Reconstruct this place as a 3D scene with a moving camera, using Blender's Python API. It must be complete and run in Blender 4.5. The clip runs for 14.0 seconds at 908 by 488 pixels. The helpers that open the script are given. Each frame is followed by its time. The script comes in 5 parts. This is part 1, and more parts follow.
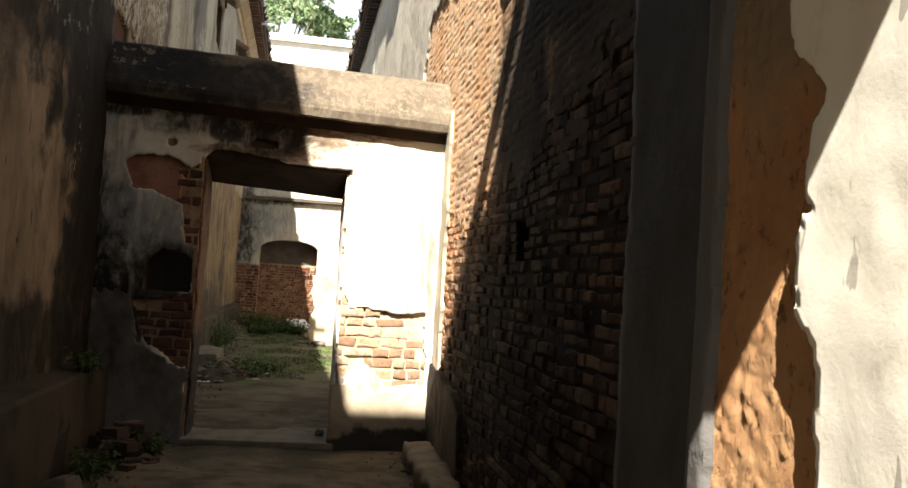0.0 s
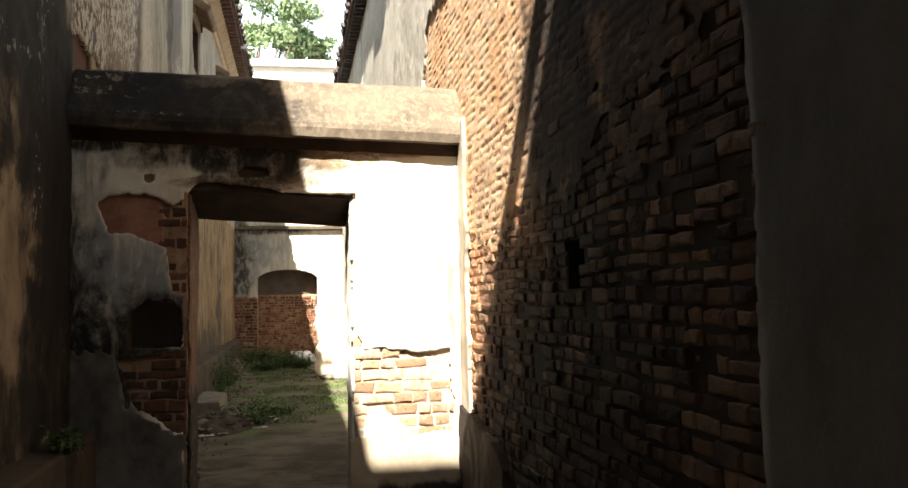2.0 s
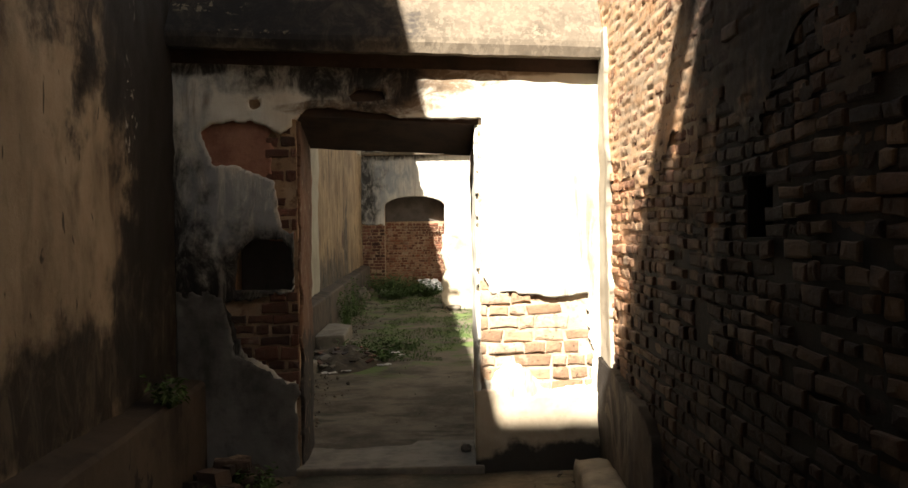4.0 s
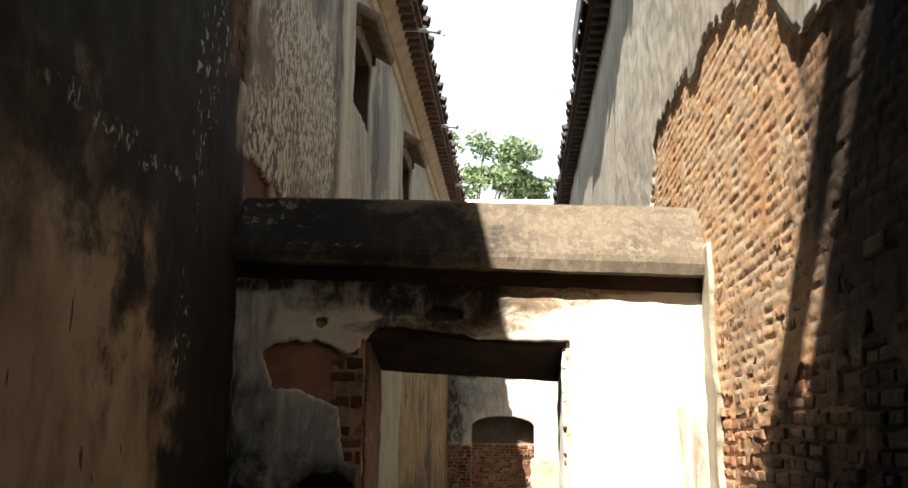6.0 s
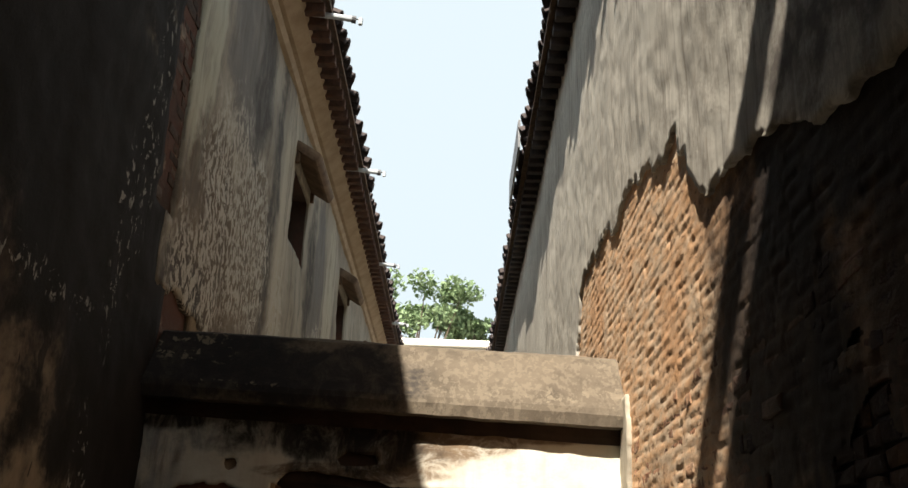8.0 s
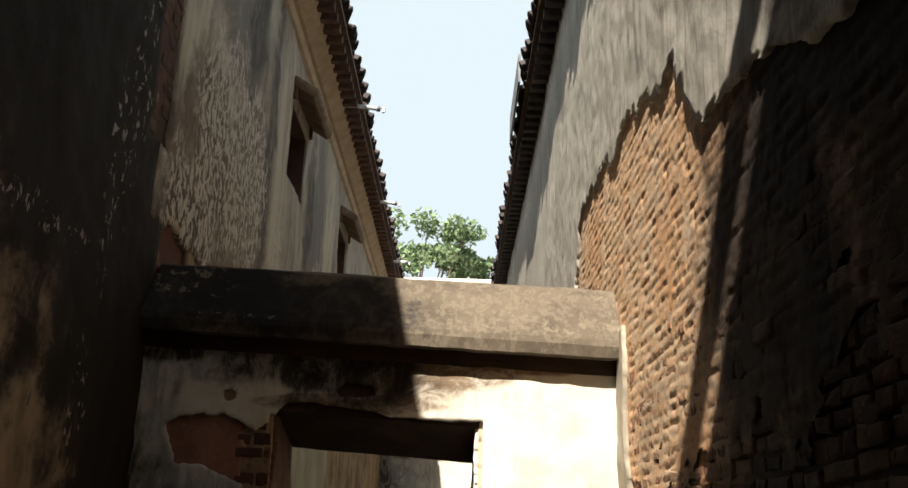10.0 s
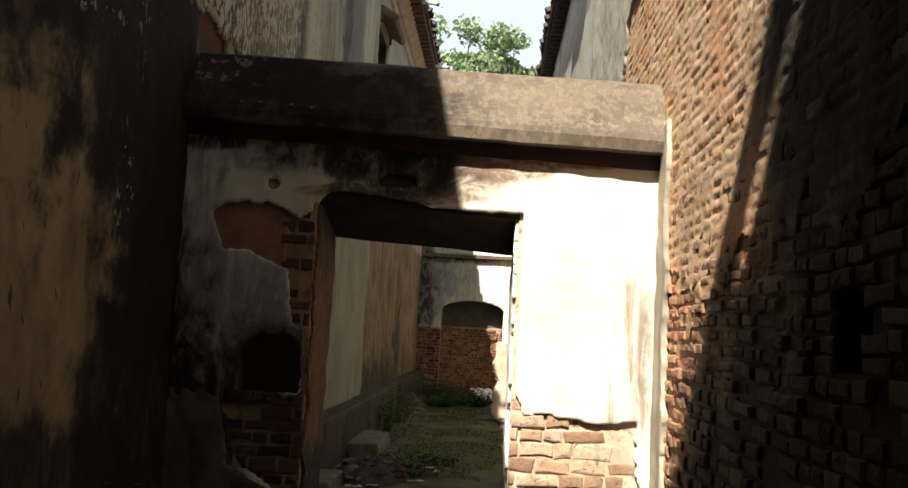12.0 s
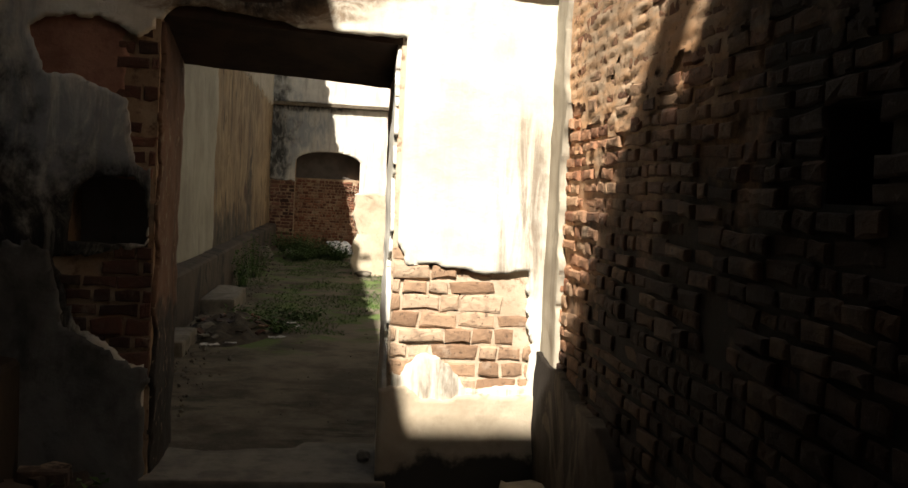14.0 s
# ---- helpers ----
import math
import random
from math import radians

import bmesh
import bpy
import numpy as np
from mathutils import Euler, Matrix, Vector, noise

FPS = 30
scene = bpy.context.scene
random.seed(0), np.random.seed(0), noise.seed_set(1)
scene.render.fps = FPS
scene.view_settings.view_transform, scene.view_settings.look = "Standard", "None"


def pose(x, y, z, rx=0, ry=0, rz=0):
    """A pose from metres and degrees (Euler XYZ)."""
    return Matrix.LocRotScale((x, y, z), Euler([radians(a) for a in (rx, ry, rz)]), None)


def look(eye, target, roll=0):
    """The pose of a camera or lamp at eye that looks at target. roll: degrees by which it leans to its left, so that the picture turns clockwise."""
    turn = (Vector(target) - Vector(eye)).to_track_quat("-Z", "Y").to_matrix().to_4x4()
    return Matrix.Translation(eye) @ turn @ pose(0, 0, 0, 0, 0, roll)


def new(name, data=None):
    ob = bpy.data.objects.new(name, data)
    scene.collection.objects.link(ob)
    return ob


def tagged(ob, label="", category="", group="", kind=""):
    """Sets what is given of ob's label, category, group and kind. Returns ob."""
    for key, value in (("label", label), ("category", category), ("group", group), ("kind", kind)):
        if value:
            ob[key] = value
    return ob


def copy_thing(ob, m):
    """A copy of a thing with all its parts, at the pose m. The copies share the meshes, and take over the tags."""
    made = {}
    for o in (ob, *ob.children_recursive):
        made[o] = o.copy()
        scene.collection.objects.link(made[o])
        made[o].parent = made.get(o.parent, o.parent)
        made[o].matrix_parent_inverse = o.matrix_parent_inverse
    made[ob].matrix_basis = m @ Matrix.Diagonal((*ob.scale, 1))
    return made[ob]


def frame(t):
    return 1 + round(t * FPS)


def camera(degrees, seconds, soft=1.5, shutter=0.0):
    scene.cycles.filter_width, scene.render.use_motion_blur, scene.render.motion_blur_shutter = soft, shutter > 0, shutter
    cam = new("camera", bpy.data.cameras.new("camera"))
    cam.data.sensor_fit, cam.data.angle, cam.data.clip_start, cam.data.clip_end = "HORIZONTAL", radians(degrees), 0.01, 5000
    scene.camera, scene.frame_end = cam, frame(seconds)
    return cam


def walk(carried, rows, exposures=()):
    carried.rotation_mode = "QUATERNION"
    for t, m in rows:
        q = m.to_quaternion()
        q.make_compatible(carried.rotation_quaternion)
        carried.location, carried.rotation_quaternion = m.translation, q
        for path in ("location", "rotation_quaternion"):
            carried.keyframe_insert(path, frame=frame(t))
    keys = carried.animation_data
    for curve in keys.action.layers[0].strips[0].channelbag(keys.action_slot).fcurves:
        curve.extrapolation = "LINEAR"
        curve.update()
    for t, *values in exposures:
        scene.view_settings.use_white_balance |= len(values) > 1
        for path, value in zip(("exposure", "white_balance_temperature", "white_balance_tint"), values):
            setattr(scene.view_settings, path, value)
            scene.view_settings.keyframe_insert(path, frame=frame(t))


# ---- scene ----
cam = camera(52.0, 14.0)
PATH = [
    (0, (0.724, -7.021, 1.291), (1.051, -5.05, 1.387), 3.7),
    (0.5, (0.616, -6.865, 1.355), (1.085, -4.923, 1.445), 3.0),
    (1, (0.61, -6.678, 1.338), (1.088, -4.739, 1.455), -1.0),
    (1.5, (0.672, -6.449, 1.334), (1.181, -4.521, 1.486), -1.2),
    (2, (0.687, -6.197, 1.406), (1.022, -4.229, 1.529), -0.9),
    (2.5, (0.698, -6.012, 1.431), (1.086, -4.05, 1.406), 0.3),
    (3, (0.696, -5.782, 1.445), (0.918, -3.795, 1.444), 2.1),
    (3.2, (0.709, -5.767, 1.455), (0.882, -3.775, 1.405), 0.8),
    (5.3, (0.761, -4.962, 1.581), (0.685, -2.973, 1.785), 0.7),
    (5.5, (0.76, -4.963, 1.593), (0.658, -2.991, 1.909), 0.7),
    (6, (0.804, -4.919, 1.597), (0.67, -2.968, 2.017), 0.7),
    (6.5, (0.832, -4.923, 1.614), (0.774, -2.991, 2.126), 1.2),
    (7, (0.869, -4.909, 1.628), (0.829, -2.997, 2.212), 1.5),
    (7.5, (0.898, -4.924, 1.629), (0.863, -3.042, 2.305), 2.1),
    (7.7, (0.91, -4.913, 1.632), (0.886, -3.042, 2.339), 2.2),
    (9.8, (0.92, -4.891, 1.565), (0.919, -2.996, 2.203), 1.9),
    (10, (0.95, -4.878, 1.597), (0.931, -2.965, 2.182), 1.9),
    (10.5, (0.93, -4.866, 1.563), (0.911, -2.932, 2.073), 1.8),
    (11, (0.936, -4.841, 1.535), (0.909, -2.882, 1.938), 1.9),
    (11.5, (0.944, -4.844, 1.527), (0.905, -2.871, 1.854), 1.8),
    (12, (0.948, -4.826, 1.499), (0.857, -2.837, 1.687), 3.1),
    (12.5, (0.931, -4.769, 1.482), (0.898, -2.772, 1.579), 3.4),
    (13, (0.861, -4.63, 1.474), (0.906, -2.631, 1.514), 2.5),
    (13.5, (0.812, -4.491, 1.456), (0.979, -2.498, 1.428), 3.3),
    (14, (0.82, -4.27, 1.431), (1.063, -2.287, 1.325), 2.9),
]
EXPOSURE = [(0.0, 1.95), (0.5, 1.98), (1.0, 2.32), (1.5, 2.3), (2.5, 2.18), (3.0, 2.27), (5.3, 1.77), (6.5, 1.5), (7.7, 1.15), (10.0, 1.1), (10.5, 1.15), (11.5, 1.2), (12.5, 1.32), (14.0, 1.25)]
walk(cam, [(t, look(eye, target, roll)) for t, eye, target, roll in PATH], EXPOSURE)

# ---- world, sun ----
SUN_DIR = Vector((0.27, 1.0, -1.21)).normalized()
world = bpy.data.worlds.new("sky")
world.use_nodes = True
scene.world = world
wt = world.node_tree
sky = wt.nodes.new("ShaderNodeTexSky")
sky.sky_type = "NISHITA"
sky.sun_disc = False
sky.sun_elevation = math.asin(-SUN_DIR.z)
sky.sun_rotation = math.atan2(-SUN_DIR.x, -SUN_DIR.y)
sky.air_density, sky.dust_density, sky.ozone_density = 1.0, 1.0, 1.0
up = wt.nodes.new("ShaderNodeSeparateXYZ")
wt.links.new(wt.nodes.new("ShaderNodeTexCoord").outputs["Generated"], up.inputs[0])
haze = wt.nodes.new("ShaderNodeMapRange")
haze.interpolation_type = "SMOOTHSTEP"
wt.links.new(up.outputs[2], haze.inputs["Value"])
for key, value in (("From Min", 0.66), ("From Max", 0.95), ("To Min", 0.95), ("To Max", 0.0)):
    haze.inputs[key].default_value = value
blend = wt.nodes.new("ShaderNodeMix")
blend.data_type = "RGBA"
wt.links.new(haze.outputs[0], blend.inputs[0])
wt.links.new(sky.outputs[0], blend.inputs[6])
blend.inputs[7].default_value = (24.0, 27.4, 29.2, 1)
wt.links.new(blend.outputs[2], wt.nodes["Background"].inputs[0])
wt.nodes["Background"].inputs[1].default_value = 0.0165
sun = new("sun", bpy.data.lights.new("sun", "SUN"))
sun.data.energy, sun.data.angle, sun.data.color = 5.0, radians(0.53), (1.0, 0.93, 0.82)
sun.matrix_world = look((0, -20, 24), Vector((0, -20, 24)) + SUN_DIR)


# ---- materials ----
class Graph:
    """A small helper that wires shader nodes."""

    def __init__(self, name, rough=0.9, metal=0.0):
        self.mat = bpy.data.materials.new(name)
        self.mat.use_nodes = True
        self.t = self.mat.node_tree
        self.bsdf = self.t.nodes["Principled BSDF"]
        self.bsdf.inputs["Roughness"].default_value = rough
        self.bsdf.inputs["Metallic"].default_value = metal
        self.bsdf.inputs["Specular IOR Level"].default_value = 0.25
        self.pos = self.t.nodes.new("ShaderNodeNewGeometry").outputs["Position"]

    def put(self, node, key, value):
        if hasattr(value, "is_output"):
            self.t.links.new(value, node.inputs[key])
        else:
            node.inputs[key].default_value = value

    def mul(self, vec, scale):
        n = self.t.nodes.new("ShaderNodeVectorMath")
        n.operation = "MULTIPLY"
        self.put(n, 0, vec)
        self.put(n, 1, scale)
        return n.outputs[0]

    def noise(self, scale=5.0, detail=6.0, rough=0.6, stretch=(1, 1, 1), warp=0.0):
        n = self.t.nodes.new("ShaderNodeTexNoise")
        self.put(n, "Vector", self.mul(self.pos, stretch))
        self.put(n, "Scale", scale)
        self.put(n, "Detail", detail)
        self.put(n, "Roughness", rough)
        self.put(n, "Distortion", warp)
        return n.outputs[0]

    def voronoi(self, scale, feature="F1", stretch=(1, 1, 1)):
        n = self.t.nodes.new("ShaderNodeTexVoronoi")
        n.feature = feature
        self.put(n, "Vector", self.mul(self.pos, stretch))
        self.put(n, "Scale", scale)
        return n.outputs[0]

    def math(self, op, a, b=0.0):
        n = self.t.nodes.new("ShaderNodeMath")
        n.operation = op
        self.put(n, 0, a)
        self.put(n, 1, b)
        return n.outputs[0]

    def ramp(self, value, lo, hi, a=0.0, b=1.0):
        n = self.t.nodes.new("ShaderNodeMapRange")
        n.interpolation_type = "SMOOTHSTEP"
        for key, v in (("Value", value), ("From Min", lo), ("From Max", hi), ("To Min", a), ("To Max", b)):
            self.put(n, key, v)
        return n.outputs[0]

    def mix(self, fac, a, b):
        n = self.t.nodes.new("ShaderNodeMix")
        n.data_type = "RGBA"
        self.put(n, 0, fac)
        for key, v in ((6, a), (7, b)):
            self.put(n, key, (*v, 1) if isinstance(v, tuple) else v)
        return n.outputs[2]

    def blob(self, centre, radii, soft=0.4, wild=1.1, scale=4.0):
        """1 inside an uneven patch with a noisy outline, 0 outside."""
        n = self.t.nodes.new("ShaderNodeVectorMath")
        n.operation = "SUBTRACT"
        self.put(n, 0, self.pos)
        self.put(n, 1, centre)
        inv = self.mul(n.outputs[0], tuple(1 / r for r in radii))
        m = self.t.nodes.new("ShaderNodeVectorMath")
        m.operation = "LENGTH"
        self.put(m, 0, inv)
        d = self.math("ADD", m.outputs["Value"], self.math("MULTIPLY", self.math("SUBTRACT", self.noise(scale, 6, 0.65), 0.5), wild * 2))
        return self.ramp(d, 1 - soft / 2, 1 + soft / 2, 1.0, 0.0)

    def any(self, *masks):
        out = masks[0]
        for m in masks[1:]:
            out = self.math("MAXIMUM", out, m)
        return out

    def done(self, colour, height=None, bump=0.3, dist=0.01, rough=None):
        self.put(self.bsdf, "Base Color", (*colour, 1) if isinstance(colour, tuple) else colour)
        if height is not None:
            b = self.t.nodes.new("ShaderNodeBump")
            self.put(b, "Height", height)
            self.put(b, "Strength", bump)
            self.put(b, "Distance", dist)
            self.t.links.new(b.outputs[0], self.bsdf.inputs["Normal"])
        if rough is not None:
            self.put(self.bsdf, "Roughness", rough)
        return self.mat


def plaster(name, light, dark, streak, streak_amount=0.6, mould_shade=(), mould_shade_colour=(0.03, 0.027, 0.024), soft=0.45, flakes=0.0, stretch=(6, 6, 0.5), flaked=(), relief=0.5, stain=(), flake_colour=(0.62, 0.58, 0.52), pits=0.0, pit_scale=20.0, brown=(), smear=0.0, grey=(), tint=(), flake_cover=0.5, peel=0.0):
    """Old lime plaster: mottled, with rain streaks, black patches of mouldy growth and painted-in shade, and flaking
    whitewash.
    """
    g = Graph(name)
    c = g.mix(g.ramp(g.noise(1.6, 8, 0.62), 0.35, 0.68), light, dark)
    c = g.mix(g.ramp(g.noise(9, 6, 0.7), 0.55, 0.8, 0, 0.5), c, streak)
    for centre, radii, colour in tint:
        c = g.mix(g.math("MULTIPLY", g.blob(centre, radii, 0.25, 0.35, 5.0), g.ramp(g.noise(8, 6, 0.7, (1, 1, 0.3)), 0.3, 0.6, 0.65, 1.0)), c, colour)
    s = g.ramp(g.noise(1.5, 7, 0.65, stretch, 0.3), 0.46, 0.72, 0, streak_amount)
    c = g.mix(s, c, streak)
    if flakes:
        f = g.ramp(g.noise(26, 5, 0.7, (1, 1, 0.6)), 0.5, 0.54)
        where = g.ramp(g.noise(0.9, 3, 0.5), 0.36, 0.52, 0, flakes)
        c = g.mix(g.math("MULTIPLY", f, where), c, flake_colour)
    if peel:
        p = g.math("ADD", g.noise(1.9, 7, 0.62, (1, 1, 0.42), 0.6), g.math("MULTIPLY", g.noise(0.5, 2, 0.5), 0.25))
        c = g.mix(g.ramp(p, 0.7 - peel, 0.715 - peel, 0, 0.85), c, tuple(x * 0.3 for x in dark))
    if pits:
        c = g.mix(g.ramp(g.noise(pit_scale, 3, 0.5, (1, 1, 0.33), 0.3), 0.655, 0.68, 0, pits), c, tuple(x * 0.12 for x in dark))
    for centre, radii in stain:
        drips = g.ramp(g.noise(3.0, 6, 0.7, (5, 5, 0.6), 0.4), 0.4, 0.66)
        c = g.mix(g.math("MULTIPLY", g.blob(centre, radii, 0.9), drips), c, (0.26, 0.21, 0.16))
    for centre, radii in brown:
        mottle = g.ramp(g.noise(7, 8, 0.75, (1, 1, 1.6), 0.8), 0.36, 0.56, 0.25, 0.95)
        c = g.mix(g.math("MULTIPLY", g.blob(centre, radii, 0.25, 0.4, 3.0), mottle), c, g.mix(g.noise(11, 6, 0.7), (0.3, 0.21, 0.13), (0.1, 0.07, 0.048)))
    for centre, radii in grey:
        haze_streaks = g.ramp(g.noise(2.6, 8, 0.72, (3.2, 3.2, 0.9), 0.7), 0.36, 0.62, 0.1, 0.9)
        c = g.mix(g.math("MULTIPLY", g.blob(centre, radii, 1.0, 0.8, 3.5), haze_streaks), c, (0.27, 0.28, 0.285))
    for centre, radii in mould_shade:
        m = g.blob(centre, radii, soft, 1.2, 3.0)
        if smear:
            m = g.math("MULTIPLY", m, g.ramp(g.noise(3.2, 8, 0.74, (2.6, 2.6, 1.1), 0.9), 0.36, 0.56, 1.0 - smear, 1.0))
        c = g.mix(g.math("MULTIPLY", m, 0.95), c, mould_shade_colour)
    for centre, radii in flaked:
        chips = g.ramp(g.noise(21, 5, 0.62, (1, 1, 0.6), 0.5), flake_cover, flake_cover + 0.025)
        c = g.mix(g.math("MULTIPLY", g.blob(centre, radii, 0.5, 0.9, 4.0), chips), c, g.mix(g.noise(60, 2, 0.5), flake_colour, tuple(x * 0.6 for x in flake_colour)))
    fine = g.noise(60, 5, 0.7)
    h = g.math("ADD", g.math("MULTIPLY", g.noise(7, 8, 0.65), 1.0), g.math("MULTIPLY", fine, 0.35))
    return g.done(c, h, relief, 0.012)


def brick_look(name, per_island, dark=(0.2, 0.095, 0.055), mid=(0.38, 0.2, 0.115), pale=(0.48, 0.32, 0.2), grime=0.75, soot_shade=()):
    g = Graph(name, 0.92)
    if per_island:
        r = g.t.nodes.new("ShaderNodeNewGeometry").outputs["Random Per Island"]
    else:
        r = g.t.nodes.new("ShaderNodeObjectInfo").outputs["Random"]
    c = g.mix(g.ramp(r, 0.0, 0.55), dark, mid)
    c = g.mix(g.ramp(r, 0.5, 1.0, 0, 0.8), c, pale)
    c = g.mix(g.ramp(g.noise(14, 7, 0.7), 0.45, 0.72, 0, 0.65), c, (0.12, 0.075, 0.055))
    c = g.mix(g.ramp(g.noise(5, 5, 0.65), 0.56, 0.7, 0, 0.55), c, (0.5, 0.4, 0.3))
    c = g.mix(g.ramp(g.noise(0.9, 6, 0.62), 0.44, 0.62, 0, grime), c, (0.045, 0.033, 0.026))
    for centre, radii in soot_shade:
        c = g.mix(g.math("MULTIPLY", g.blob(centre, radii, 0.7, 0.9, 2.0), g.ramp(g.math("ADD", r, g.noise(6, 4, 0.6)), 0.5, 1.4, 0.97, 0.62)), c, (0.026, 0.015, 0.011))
    c = g.mix(g.ramp(g.noise(48, 4, 0.6), 0.6, 0.68, 0, 0.75), c, (0.07, 0.045, 0.032))
    h = g.math("ADD", g.noise(34, 6, 0.7, (1, 0.6, 1.5)), g.math("MULTIPLY", g.noise(120, 3, 0.7), 0.4))
    return g.done(c, h, 0.7, 0.008)


M_WHITE = plaster("lime_plaster_white", (0.72, 0.69, 0.6), (0.62, 0.56, 0.45), (0.45, 0.37, 0.27), 0.35, soft=0.75, smear=0.45, mould_shade_colour=(0.016, 0.014, 0.013),
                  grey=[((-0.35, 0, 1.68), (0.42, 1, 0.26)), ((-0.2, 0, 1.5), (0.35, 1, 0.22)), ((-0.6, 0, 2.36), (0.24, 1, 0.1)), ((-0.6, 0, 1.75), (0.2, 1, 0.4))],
                  mould_shade=[((-0.84, 0, 1.3), (0.3, 1, 0.85)), ((-0.25, 0, 1.2), (0.5, 1, 0.34)), ((-0.62, 0, 0.9), (0.4, 1, 0.55)),
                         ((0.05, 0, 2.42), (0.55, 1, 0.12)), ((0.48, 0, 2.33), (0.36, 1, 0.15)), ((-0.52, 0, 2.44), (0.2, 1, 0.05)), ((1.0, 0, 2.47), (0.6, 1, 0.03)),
                         # dark foot of the right pier: its base shadow put into the colour
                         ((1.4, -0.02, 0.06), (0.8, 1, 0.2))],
                  brown=[((0.66, 0, 2.38), (0.36, 1, 0.19)), ((0.95, 0, 2.42), (0.36, 1, 0.13)), ((1.3, 0, 2.45), (0.45, 1, 0.075)), ((1.65, 0, 2.45), (0.25, 1, 0.05)), ((0.4, 0, 2.2), (0.5, 1, 0.05))],
                  stain=[((1.66, 0, 1.35), (0.12, 1, 0.45)), ((-0.33, 0, 1.65), (0.3, 1, 0.22)), ((1.3, 0, 0.5), (0.5, 1, 0.2)), ((-0.6, 0, 2.25), (0.1, 1, 0.14))])
M_FARWHITE = plaster("lime_plaster_far", (0.72, 0.67, 0.58), (0.55, 0.5, 0.43), (0.3, 0.26, 0.21), 0.6,
                     soft=1.0, smear=0.6, grey=[((-0.5, 16, 2.5), (0.5, 2, 1.1)), ((0.1, 16, 2.7), (0.5, 2, 0.5))],
                     mould_shade=[((-0.75, 16, 2.5), (0.4, 2, 1.2)), ((-0.1, 16, 3.14), (1.0, 2, 0.09)), ((0.2, 16, 0.4), (1.2, 2, 0.4))])
M_COPING = plaster("weathered_coping", (0.16, 0.128, 0.092), (0.1, 0.08, 0.058), (0.05, 0.04, 0.03), 0.6, flakes=0.35, flake_colour=(0.24, 0.195, 0.14), stretch=(4, 4, 4), smear=0.3,
                   # black patches over the left half paint the coping's shaded side
                   mould_shade=[((-0.55, 0, 2.8), (0.75, 1, 0.4)), ((0.1, 0, 2.72), (0.6, 1, 0.2))], mould_shade_colour=(0.024, 0.022, 0.022),
                   flaked=[((-0.5, 0, 2.86), (0.26, 0.4, 0.12)), ((-0.35, -0.1, 2.62), (0.35, 0.2, 0.02)), ((1.4, -0.08, 2.62), (0.5, 0.2, 0.05)), ((1.72, 0, 2.75), (0.05, 0.5, 0.4))], flake_cover=0.58)
# Mouldy patches and tints also spread and blackened to deepen this wall's shade.
M_TAN = plaster("tan_plaster_left", (0.31, 0.24, 0.168), (0.22, 0.165, 0.112), (0.075, 0.048, 0.03), 0.75, pits=0.85, pit_scale=13.0, tint=[((-0.72, -2.2, 3.35), (1, 2.0, 0.95), (0.07, 0.048, 0.033)), ((-0.72, -4.6, 3.2), (1, 1.5, 1.2), (0.09, 0.062, 0.042))], mould_shade_colour=(0.012, 0.009, 0.007), smear=0.2,
                mould_shade=[((-0.72, -0.2, 1.6), (1, 0.62, 2.6)), ((-0.72, -0.95, 2.75), (1, 0.65, 0.75)), ((-0.72, -0.45, 2.2), (1, 0.62, 1.0)), ((-0.72, -2.3, 3.5), (1, 1.3, 0.75)), ((-0.72, -0.2, 4.2), (1, 0.5, 1.2)), ((-0.72, -0.3, 3.4), (1, 0.6, 2.6)), ((-0.72, -1.6, 3.9), (1, 2.2, 1.45)), ((-0.72, -1.0, 3.5), (1, 1.2, 1.1)), ((-0.72, -3.6, 4.0), (1, 1.6, 1.3)), ((-0.72, -1.2, 5.2), (1, 1.8, 1.0)), ((-0.72, -4.8, 3.1), (1, 0.9, 1.2)),
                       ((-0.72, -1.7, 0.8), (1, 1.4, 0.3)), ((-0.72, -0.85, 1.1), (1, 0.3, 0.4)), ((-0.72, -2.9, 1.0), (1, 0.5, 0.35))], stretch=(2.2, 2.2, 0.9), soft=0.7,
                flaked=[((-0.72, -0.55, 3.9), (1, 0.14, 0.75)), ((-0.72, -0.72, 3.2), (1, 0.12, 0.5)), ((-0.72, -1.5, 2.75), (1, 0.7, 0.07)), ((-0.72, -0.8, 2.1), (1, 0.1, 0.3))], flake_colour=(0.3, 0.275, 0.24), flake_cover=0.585)
